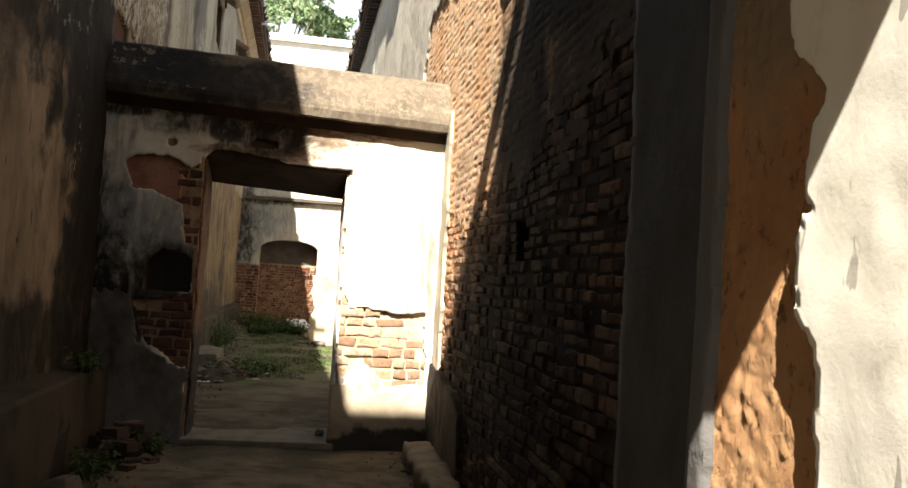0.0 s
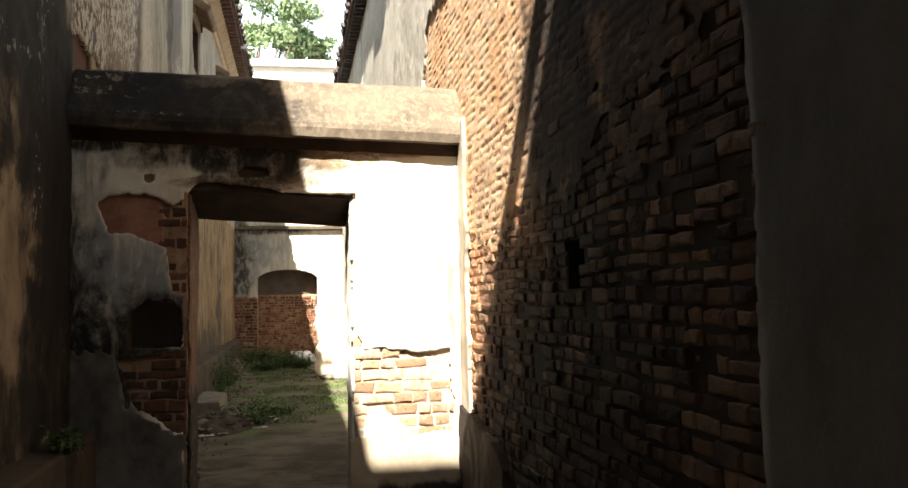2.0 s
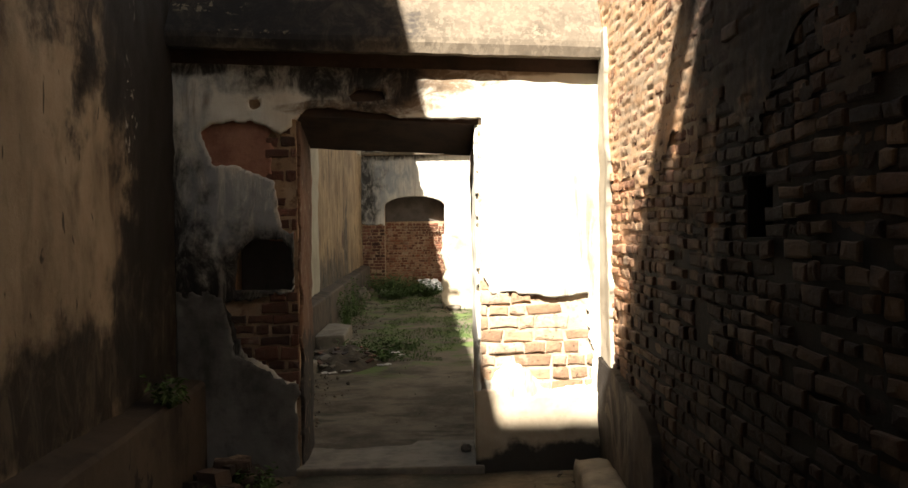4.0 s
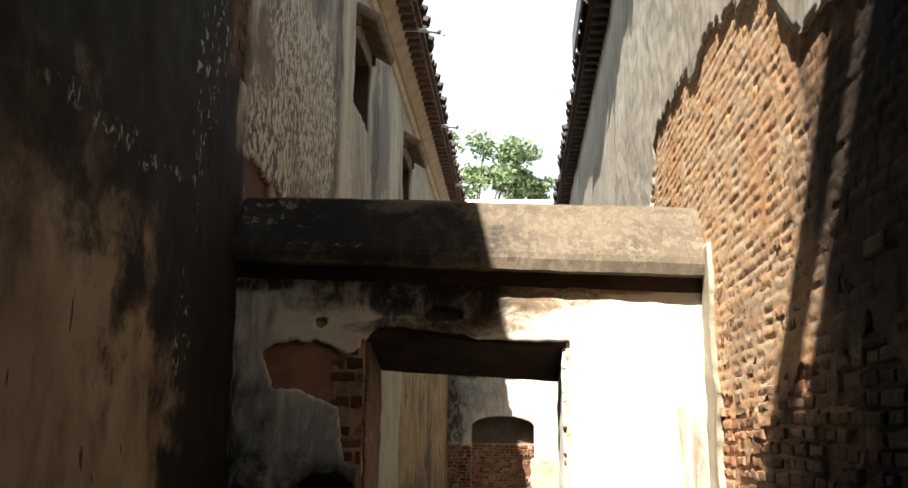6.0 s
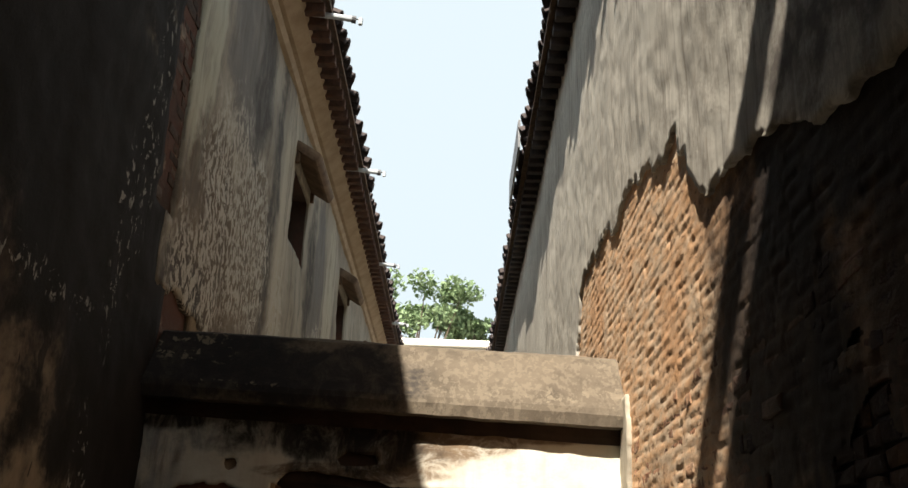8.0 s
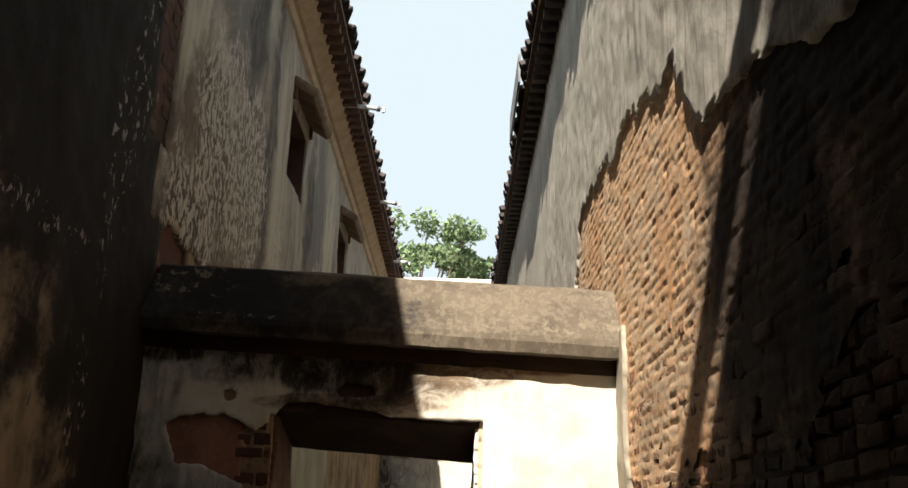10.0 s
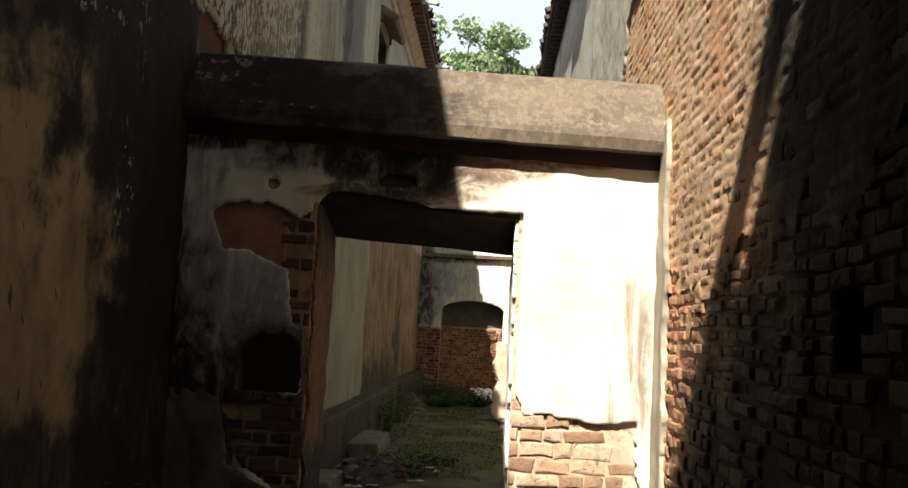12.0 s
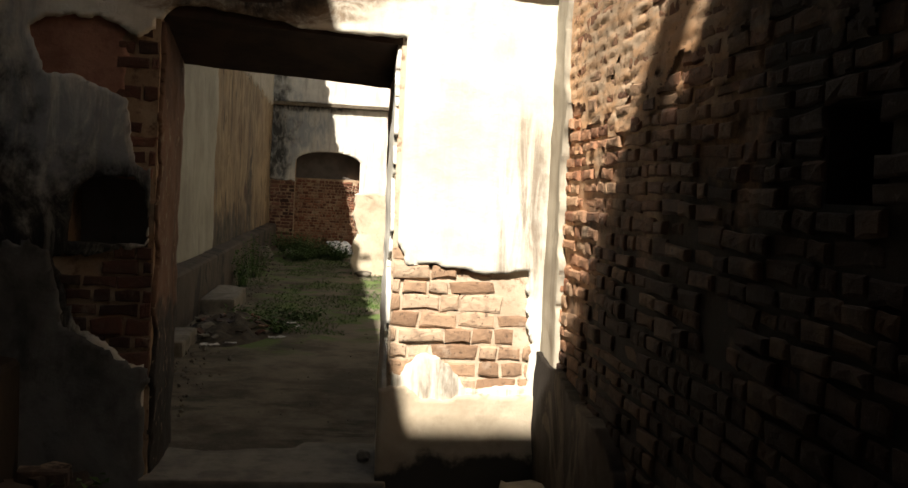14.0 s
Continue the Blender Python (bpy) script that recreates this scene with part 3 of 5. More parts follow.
def lay_bricks(parent, material, set_material, span, show, place, seed, near=lambda u, v: True, limit=300, length=0.2, course=0.073, joint=0.017, proud=0.012, depth=0.05, missing=0.03, warp=0.006, rough=0.005, turn_most=0.03, eroded=0.0, chip=0.12):
    """Courses of worn bricks, each an object on shared meshes; those past the limit in one joined mesh. place(u, v, d) gives a point d out of the wall."""
    rng = random.Random(seed)
    shapes = brick_meshes(material, seed, 8, chip)
    u0, u1, v0, v1 = span
    spots = []
    level, row = v0, 0
    while level < v1 - course * 0.6:
        tall = course * rng.uniform(0.86, 1.14)
        v, level, row = level + tall / 2, level + tall, row + 1
        u = u0 - rng.random() * length
        while u < u1:
            l = length * rng.choice((0.48, 0.55, 0.62, 0.75, 0.9, 1.0, 1.1))
            if u < u0:
                l, u = max(0.0, u + l - u0), u0
            l = min(l, u1 - u)
            if l < 0.035:
                u += l + 0.001
                continue
            c = u + l / 2
            if show(c, v) and rng.random() > missing:
                gap = joint * (1.5 if v < eroded + 0.3 * fbm(c, v, 8.0) else 1.0)
                loose = rough * (2.2 if gap > joint else 1.0)
                vv = v + warp * 2 * fbm(c * 0.9, row * 0.05, 2.0, 2)
                spots.append((c, vv, l - gap * rng.uniform(0.6, 1.4), tall - gap * rng.uniform(0.5, 1.4), proud + rng.gauss(0, loose), rng.uniform(-0.04, 0.04), rng.uniform(-turn_most, turn_most)))
            u += l
    order = sorted(spots, key=lambda s: not near(s[0], s[1]))
    verts, faces = [], []
    for n, (u, v, l, h, d, tilt, turn) in enumerate(order):
        o = Vector(place(u, v, d - depth / 2))
        ax = (Vector(place(u + 0.01, v, 0)) - Vector(place(u, v, 0))).normalized()
        out = (Vector(place(u, v, 0.01)) - Vector(place(u, v, 0))).normalized()
        up = (Vector(place(u, v + 0.01, 0)) - Vector(place(u, v, 0))).normalized()
        basis = Matrix((ax, -out, up)).transposed().to_4x4()
        m = Matrix.Translation(o) @ basis @ Euler((0, tilt, turn)).to_matrix().to_4x4() @ Matrix.Diagonal((l, depth, h, 1))
        if n < limit:
            ob = new("brick", shapes[n % len(shapes)])
            ob.matrix_world = m
            ob.parent = parent
        else:
            k = len(verts)
            verts += [m @ Vector(p) for p in brick_verts(rng, chip=chip)]
            faces += [tuple(k + i for i in f) for f in BRICK_FACES]
    if verts:
        tagged(mesh("brickwork", verts, faces, set_material, parent, ""), "worn red bricks laid in lime mortar", kind="stuff")


def rock(bm, centre, size, seed):
    made = bmesh.ops.create_icosphere(bm, subdivisions=2, radius=1)
    for v in made["verts"]:
        k = 1 + 0.35 * noise.noise(v.co * 1.6 + Vector((seed, 0, 0)))
        v.co = Vector((v.co.x * size[0] * k, v.co.y * size[1] * k, v.co.z * size[2] * k)) + Vector(centre)
    return bm


# ---- ground ----
FLOOR, COURT = 0.0, 0.1


def ground_height(x, y):
    base = FLOOR + 0.055 * max(0.0, min(1.0, (y + 1.8) / 1.6)) if y < 0 else COURT if y > 0.5 else FLOOR + 0.055 + (COURT - FLOOR - 0.055) * y / 0.5
    return base + (0.012 * fbm(x * 1.4, y * 1.4) if -12 < y < 20 else 0.0)


def build_ground():
    ys = sorted({-400.0, -60.0, -20.0, 22.0, 60.0, 150.0, 600.0} | {round(-12 + i * 0.1, 2) for i in range(320)})
    xs = sorted({-300.0, -40.0, -6.0, 6.0, 40.0, 300.0} | {round(-2 + i * 0.1, 2) for i in range(50)})
    verts = [(x, y, ground_height(x, y) - 0.004) for y in ys for x in xs]
    w = len(xs)
    faces = [(j * w + i, j * w + i + 1, (j + 1) * w + i + 1, (j + 1) * w + i) for j in range(len(ys) - 1) for i in range(w - 1)]
    tagged(mesh("ground", verts, faces, M_GROUND, smooth=True), "packed earth alley floor with moss and dirt", "ground", kind="structure")


build_ground()

# ---- cross wall with the doorway ----
XL, XR = -0.72, 1.79
DOOR_L, DOOR_R, THICK = 0.0, 1.055, 0.55


def lintel(x):
    """The underside of the doorway's front edge."""
    t = max(0.0, min(1.0, (x - DOOR_L) / (DOOR_R - DOOR_L)))
    corner = 0.07 * max(0.0, 1 - t / 0.1) ** 2
    return 2.205 - 0.085 * t - corner + 0.012 * math.sin(7 * t)


cross = thing("wall_cross", "plastered brick cross wall with an open doorway", "wall", "structure")
bm = bmesh.new()
add_box(bm, (XL, 0.012, -0.3), (DOOR_L - 0.005, THICK, 1.1))
add_box(bm, (XL, 0.012, 1.46), (DOOR_L - 0.005, THICK, 2.55))
add_box(bm, (XL, 0.012, 1.1), (-0.385, THICK, 1.46))
add_box(bm, (-0.03, 0.012, 1.1), (DOOR_L - 0.005, THICK, 1.46))
part("core", bm, M_MORTAR, cross)
bm = box((DOOR_R + 0.005, 0.012, -0.3), (XR, THICK, 2.55))
part("core", bm, M_MORTAR_PALE, cross)
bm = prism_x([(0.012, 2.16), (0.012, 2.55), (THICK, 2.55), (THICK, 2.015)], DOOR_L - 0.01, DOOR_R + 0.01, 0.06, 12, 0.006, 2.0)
part("lintel", bm, M_SOOT_SHADE, cross, "dark brick lintel over the doorway")
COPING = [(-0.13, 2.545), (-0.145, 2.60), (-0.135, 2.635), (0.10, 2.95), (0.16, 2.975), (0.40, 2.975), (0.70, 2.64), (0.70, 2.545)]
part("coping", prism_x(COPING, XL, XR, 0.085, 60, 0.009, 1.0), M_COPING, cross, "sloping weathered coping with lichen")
# near-black cornice paints in the shadow band under the coping
part("cornice", prism_x([(-0.02, 2.47), (-0.035, 2.50), (-0.045, 2.548), (0.1, 2.548), (0.1, 2.47)], XL, XR, 0.085, 50, 0.005, 4.0), M_SOOT_SHADE, cross)


def cross_place(u, v, d):
    return (u, 0.012 - d, v)


PATCH_UP = [(-0.56, 2.07), (-0.5, 2.12), (-0.3, 2.13), (-0.18, 2.1), (-0.1, 2.06), (0.03, 2.11), (0.03, 1.45), (-0.1, 1.5), (-0.14, 1.78), (-0.34, 1.86), (-0.5, 1.88)]
PATCH_LOW = [(-0.42, 1.06), (0.03, 1.14), (0.03, 0.58), (-0.08, 0.6), (-0.34, 0.78)]
PATCH_R = [(1.03, 1.21), (1.08, 1.19), (1.14, 1.1), (1.25, 1.105), (1.37, 1.085), (1.53, 1.07), (1.6, 1.085), (1.7, 1.1), (1.7, 0.92), (1.71, 0.84), (1.73, 0.7), (1.72, 0.55), (1.42, 0.53), (1.36, 0.6), (1.31, 0.67), (1.22, 0.69), (1.15, 0.64), (1.12, 0.58), (1.03, 0.6)]
BRICKS_R = [(1.0, 1.25), (1.14, 1.16), (1.5, 1.12), (1.57, 1.04), (1.62, 0.92), (1.66, 0.8), (1.72, 0.7), (1.73, 0.55), (1.42, 0.5), (1.3, 0.62), (1.2, 0.66), (1.12, 0.55), (1.0, 0.55)]
NICHE = [(-0.37, 1.14), (-0.36, 1.36), (-0.28, 1.43), (-0.1, 1.44), (-0.04, 1.38), (-0.04, 1.14)]
SCAR = [(-0.28, 2.25), (-0.22, 2.26), (-0.2, 2.22), (-0.235, 2.195), (-0.27, 2.21)]
SCAR_B = [(0.31, 2.27), (0.36, 2.31), (0.5, 2.29), (0.52, 2.25), (0.42, 2.235), (0.33, 2.24)]


def cross_keep(u, v):
    f = 0.2
    for poly, amp in ((PATCH_UP, 0.02), (PATCH_LOW, 0.025), (PATCH_R, 0.022), (NICHE, 0.012), (SCAR, 0.006), (SCAR_B, 0.008)):
        f = min(f, -torn(poly, u, v, amp, 7.0))
    if DOOR_L - 0.03 < u < DOOR_R + 0.03:
        f = min(f, v - lintel(u) - 0.012 * fbm(u * 9, 0.0, 5.0))
    return f if not (DOOR_L + 0.02 < u < DOOR_R - 0.02 and v < 2.0) else -1.0


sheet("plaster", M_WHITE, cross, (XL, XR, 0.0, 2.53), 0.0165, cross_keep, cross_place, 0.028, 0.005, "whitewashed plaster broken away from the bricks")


def cement_keep(u, v):
    edge = 0.6 if u > -0.08 else 0.6 + (-0.08 - u) * 0.6 if u > -0.38 else min(1.12, 0.78 + (-0.38 - u) * 5)
    return min(edge - v + 0.06 * fbm(u * 7, v * 7, 4.0) + 0.02 * fbm(u * 25, v * 25, 6.0), DOOR_L - 0.02 - u + 0.02 * fbm(v * 6, 0, 2.0))


sheet("cement_patch", M_CEMENT, cross, (XL, DOOR_L, 0.0, 1.2), 0.02, cement_keep, lambda u, v, d: (u, 0.012 - d, v), 0.036, 0.006, "grey cement repair at the foot")


def base_keep(u, v):
    return 0.5 + 0.05 * fbm(u * 5, 0, 1.0) - v


sheet("base_render", M_BASE, cross, (DOOR_R - 0.03, XR, 0.0, 0.66), 0.02, base_keep, lambda u, v, d: (u, 0.012 - d - 0.02 * max(0, 0.5 - v), v), 0.038, 0.008)
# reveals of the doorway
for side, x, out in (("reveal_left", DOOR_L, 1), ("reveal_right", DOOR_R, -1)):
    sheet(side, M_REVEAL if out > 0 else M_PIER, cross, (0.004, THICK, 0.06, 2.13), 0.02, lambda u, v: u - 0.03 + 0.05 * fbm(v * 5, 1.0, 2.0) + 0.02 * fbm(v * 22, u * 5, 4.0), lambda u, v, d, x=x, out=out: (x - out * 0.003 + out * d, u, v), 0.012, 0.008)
part("threshold", box((DOOR_L - 0.03, -0.06, -0.2), (DOOR_R + 0.02, 0.62, 0.095), 0.015), M_STONE, cross, "worn stone threshold")
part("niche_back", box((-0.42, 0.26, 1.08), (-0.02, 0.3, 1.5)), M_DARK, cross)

# ---- right wall ----
right = thing("wall_right", "tall alley wall of exposed old bricks under streaked plaster", "wall", "structure")
RW_FAR, RW_NEAR, RW_TOP = 16.6, -14.0, 6.35
HOLE = (-2.68, -2.46, 1.45, 1.65)
bm = bmesh.new()
add_box(bm, (1.805, RW_NEAR, -0.3), (2.2, HOLE[0], RW_TOP))
add_box(bm, (1.805, HOLE[1], -0.3), (2.2, RW_FAR, RW_TOP))
add_box(bm, (1.805, HOLE[0], -0.3), (2.2, HOLE[1], HOLE[2]))
add_box(bm, (1.805, HOLE[0], HOLE[3]), (2.2, HOLE[1], RW_TOP))
add_box(bm, (2.05, HOLE[0], HOLE[2]), (2.2, HOLE[1], HOLE[3]))
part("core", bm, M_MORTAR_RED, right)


def right_place(u, v, d):
    return (1.805 - d, u, v)


BARE = [(1.85, 2.2), (1.66, 3.3), (1.45, 3.66), (1.24, 3.78), (1.12, 3.73), (0.8, 3.76), (0.7, 3.69), (0.3, 3.72), (0.16, 3.68), (0.12, 3.6), (-0.02, 3.58), (-0.34, 3.67), (-0.63, 3.64), (-0.68, 3.57), (-0.97, 3.55), (-1.02, 3.48),
        (-1.2, 3.47), (-1.24, 3.4), (-1.34, 3.45), (-1.48, 3.46), (-1.52, 3.33), (-1.6, 3.31), (-1.66, 3.17), (-1.73, 3.12), (-1.83, 3.0), (-2.09, 2.98), (-2.3, 2.95), (-2.47, 2.92), (-2.61, 2.88), (-2.9, 2.74), (-3.3, 2.68), (-3.7, 2.6), (-4.08, 2.4), (-4.14, 1.0), (-4.12, -0.2), (1.85, -0.2)]


def bare(u, v):
    if v > 4.1 or u > 2.2:
        return -1.0
    saw = 0.03 * (abs((u * 6.1 + 0.4 * fbm(u * 3, v)) % 1 - 0.5) - 0.25) if v > 2.6 else 0.0
    return torn(BARE, u, v, 0.02, 8.0) + saw


COAT = "grey rain-streaked plaster with a jagged torn edge"
sheet("upper_plaster", M_RIGHT, right, (-4.4, 4.0, 2.3, 6.3), 0.028, lambda u, v: -bare(u, v), right_place, 0.03, 0.006, COAT)
sheet("upper_plaster", M_RIGHT, right, (4.0, 9.0, 2.3, 6.3), 0.1, lambda u, v: 1.0, right_place, 0.02, 0.006, "paler plaster beyond an upright joint")
sheet("far_plaster", M_RIGHT, right, (9.0, RW_FAR, 0.0, 6.3), 0.25, lambda u, v: 1.0, right_place, 0.02, 0.01)
sheet("court_plaster", M_RIGHT, right, (1.6, 9.0, 0.0, 2.3), 0.1, lambda u, v: -bare(u, v), right_place, 0.025, 0.01)
sheet("grey_render", M_GREY, right, (-5.8, -4.0, 0.0, 2.3), 0.035, lambda u, v: -bare(u, v), right_place, 0.03, 0.006, "dull grey cement render")
sheet("near_plaster", M_GREY, right, (RW_NEAR, -5.8, 0.0, 6.3), 0.3, lambda u, v: 1.0, right_place, 0.03, 0.01)
sheet("near_upper", M_GREY, right, (-5.8, -4.4, 2.3, 6.3), 0.12, lambda u, v: 1.0, right_place, 0.03, 0.01)
sheet("corner_strip", M_STRIP, right, (-0.6, 0.02, 0.66, 2.62), 0.022, lambda u, v: u + 0.24 + 0.2 * (2.0 - v) * 0.18 + 0.05 * fbm(v * 3, u * 3, 2.0), right_place, 0.034, 0.006, "strip of plaster left in the corner")
FOOT = [(0.05, 0.72), (-0.18, 0.7), (-0.45, 0.69), (-0.7, 0.63), (-0.93, 0.64), (-1.2, 0.61), (-1.32, 0.5), (-1.36, 0.2), (-1.4, -0.1), (0.05, -0.1)]
sheet("foot_render", M_PLINTH, right, (-1.6, 0.0, 0.0, 0.9), 0.02, lambda u, v: torn(FOOT, u, v, 0.02, 6.0), right_place, 0.05, 0.008, "old grey render left at the foot")


def eroded_face():
    """Sun-bleached courses worn back between raised crumbs, with the joints washed out in short runs."""
    u0, u1, v0, v1, step = -4.1, 1.85, 1.35, 3.95, 0.0115
    nu, nv = round((u1 - u0) / step), round((v1 - v0) / step)
    rng = random.Random(91)
    shift = [rng.random() for _ in range(80)]
    proud = [[rng.uniform(-1, 1) for _ in range(64)] for _ in range(80)]
    n1 = noise.noise
    ids, verts, faces = {}, [], []

    def height(u, v):
        r = v / 0.053 + 0.5 * n1(Vector((u * 0.9, v * 0.9, 3.0))) + 0.16 * n1(Vector((u * 7, v * 7, 1.0)))
        k = int(r)
        c = u / 0.155 + 40 + shift[k] + 0.2 * n1(Vector((u * 5, v * 9, 8.0)))
        ev, eu = min(r - k, 1 - r + k) * 0.053, min(c % 1, 1 - c % 1) * 0.155
        t = min(1.0, min(ev, eu * 1.3) / 0.013)
        washed = max(0.0, 0.45 + 1.5 * n1(Vector((u * 7, v * 11, 5.0))))
        joint = 0.0068 * washed * (1 - t * t * (3 - 2 * t))
        return 0.0135 - joint + 0.0013 * proud[k][int(c) % 64] + 0.0026 * n1(Vector((u * 20, v * 32, 2.0))) + 0.0016 * n1(Vector((u * 60, v * 75, 4.0)))

    def vert(i, j):
        if (i, j) not in ids:
            u, v = u0 + i * step, v0 + j * step
            ids[i, j] = len(verts)
            verts.append(right_place(u, v, height(u, v)))
        return ids[i, j]

    for i in range(nu):
        u = u0 + (i + 0.5) * step
        for j in range(nv):
            v = v0 + (j + 0.5) * step
            if inside_hole(u, v, 0.05) or bare(u, v) < -0.06:
                continue
            if v < 2.3 and v < 1.72 + 0.35 * fbm(u * 1.1, v * 1.1, 8.0) + 0.3 * fbm(u * 6, v * 9, 3.0, 2) + 0.12 * max(0.0, -1.0 - u):
                continue
            faces.append((vert(i, j), vert(i, j + 1), vert(i + 1, j + 1), vert(i + 1, j)))
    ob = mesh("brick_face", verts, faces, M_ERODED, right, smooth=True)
    tagged(ob, "eroded brick courses smeared with crumbling earth mortar", kind="stuff")


def inside_hole(u, v, m=0.0):
    return HOLE[0] - m < u < HOLE[1] + m and HOLE[2] - m < v < HOLE[3] + m


eroded_face()

# ---- left wall ----
left = thing("wall_left", "long two-storey house wall with stained peeling plaster", "wall", "structure")
LEFT_TOP = 6.3
WINDOWS = [(3.25, 4.15, 4.72, 5.46), (7.0, 7.9, 4.72, 5.46), (10.8, 11.7, 4.72, 5.46)]
bm = bmesh.new()
add_box(bm, (-1.15, -14.0, -0.3), (-0.735, 16.6, 4.72))
add_box(bm, (-1.15, -14.0, 5.46), (-0.735, 16.6, LEFT_TOP))
last = -14.0
for y0, y1, z0, z1 in WINDOWS:
    add_box(bm, (-1.15, last, 4.72), (-0.735, y0, 5.46))
    last = y1
add_box(bm, (-1.15, last, 4.72), (-0.735, 16.6, 5.46))
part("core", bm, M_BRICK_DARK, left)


def left_place(u, v, d):
    return (-0.735 + d, u, v)


def window_free(u, v):
    f = 1.0
    for y0, y1, z0, z1 in WINDOWS:
        f = min(f, max(y0 - u, u - y1, z0 - v, v - z1))
    return f


def tooth(u, v):
    if v < 3.55:
        return 1.0
    return max(u - (-0.06 + 0.02 * fbm(v * 5, 0)), -0.36 - u + 0.04 * fbm(v * 6, 3.0))


sheet("near_plaster", M_TAN, left, (-8.0, 0.0, 0.5, LEFT_TOP), 0.05, lambda u, v: tooth(u, v) if v < 3.2 else min(tooth(u, v), -0.2 - u), left_place, 0.022, 0.012, "tan plaster stained brown and black, darkened for its shade")
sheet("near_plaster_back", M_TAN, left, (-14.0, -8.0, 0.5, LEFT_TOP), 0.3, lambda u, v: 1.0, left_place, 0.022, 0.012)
sheet("court_plaster", M_COURT, left, (0.5, 16.6, 0.5, 3.3), 0.06, lambda u, v: 3.15 + 0.12 * fbm(u * 2, 0, 3) - v, left_place, 0.02, 0.012, "brown streaked plaster above the plinth")
sheet("pale_render", M_NEWER, left, (3.0, 7.5, 0.6, 3.2), 0.06, lambda u, v: 7.2 + 0.06 * fbm(v * 2, 0, 4) - u, left_place, 0.03, 0.01, "pale smooth strip of newer render")
sheet("far_plaster", M_UPPER, left, (-0.2, 9.0, 2.4, LEFT_TOP), 0.05, lambda u, v: min(tooth(u, v), window_free(u, v), v - 3.15 - 0.12 * fbm(u * 2, 0, 3)), left_place, 0.024, 0.01, "grey streaked plaster with flaking whitewash")
sheet("end_plaster", M_UPPER, left, (9.0, 16.6, 3.1, LEFT_TOP), 0.1, lambda u, v: window_free(u, v), left_place, 0.02, 0.01)


def prism_y(profile, y0, y1, steps, rough, seed):
    """A profile in (x, z) drawn along y."""
    turned = prism_x([(-x, z) for x, z in profile], y0, y1, 0.0, steps, rough, seed)
    bmesh.ops.transform(turned, matrix=Matrix.Rotation(math.pi / 2, 4, "Z"), verts=turned.verts)
    return turned


PLINTH = [(-0.74, -0.2), (-0.74, 0.645), (-0.715, 0.64), (-0.57, 0.615), (-0.55, 0.595), (-0.545, -0.2)]
part("plinth", prism_y(PLINTH, -14.0, -0.02, 160, 0.007, 3.0), M_PLINTH, left, "stepped plastered plinth")
part("plinth", prism_y(PLINTH, 0.56, 16.0, 120, 0.007, 6.0), M_PLINTH, left, "stepped plastered plinth")
part("string_course", prism_y([(-0.73, 6.05), (-0.73, 6.16), (-0.665, 6.16), (-0.65, 6.12), (-0.68, 6.07)], -8.0, 16.6, 80, 0.004, 8.0), M_STRING, left, "ochre moulding under the eaves")
part("eave_moulding", prism_y([(-0.73, 6.19), (-0.73, 6.37), (-0.5, 6.37), (-0.52, 6.31), (-0.64, 6.21)], -8.0, 16.6, 80, 0.004, 9.0), M_STRING, left)
for n, (y0, y1, z0, z1) in enumerate(WINDOWS):
    w = thing("window_%d" % (n + 1), "small dark upper window under a projecting hood", "window", "structure")
    bm = bmesh.new()
    add_box(bm, (-0.98, y0, z0), (-0.9, y0 + 0.06, z1))
    add_box(bm, (-0.98, y1 - 0.06, z0), (-0.9, y1, z1))
    add_box(bm, (-0.98, y0 + 0.06, z1 - 0.06), (-0.9, y1 - 0.06, z1))
    add_box(bm, (-0.98, y0 + 0.06, z0), (-0.9, y1 - 0.06, z0 + 0.06))
    part("window_frame", bm, M_WOOD, w)
    for k in range(2):
        m = (y0 + y1) / 2
        part("shutter", box((-0.96, (y0 + 0.065, m + 0.004)[k], z0 + 0.065), (-0.93, (m - 0.004, y1 - 0.065)[k], z1 - 0.065), 0.004), M_WOOD, w)
    bm = bmesh.new()
    tilt = Matrix.Translation((-0.73, 0, z1 + 0.22)) @ Matrix.Rotation(radians(32), 4, "Y")
    add_box(bm, (0.0, y0 - 0.08, -0.06), (0.3, y1 + 0.08, 0.05), 0.04, tilt)
    part("hood", bm, M_HOOD, w, "sloping brown hood")
    for k in (y0 - 0.06, y1 + 0.02):
        part("bracket", box((-0.72, k, z1 + 0.02), (-0.67, k + 0.05, z1 + 0.18), 0.008), M_WOOD, w)


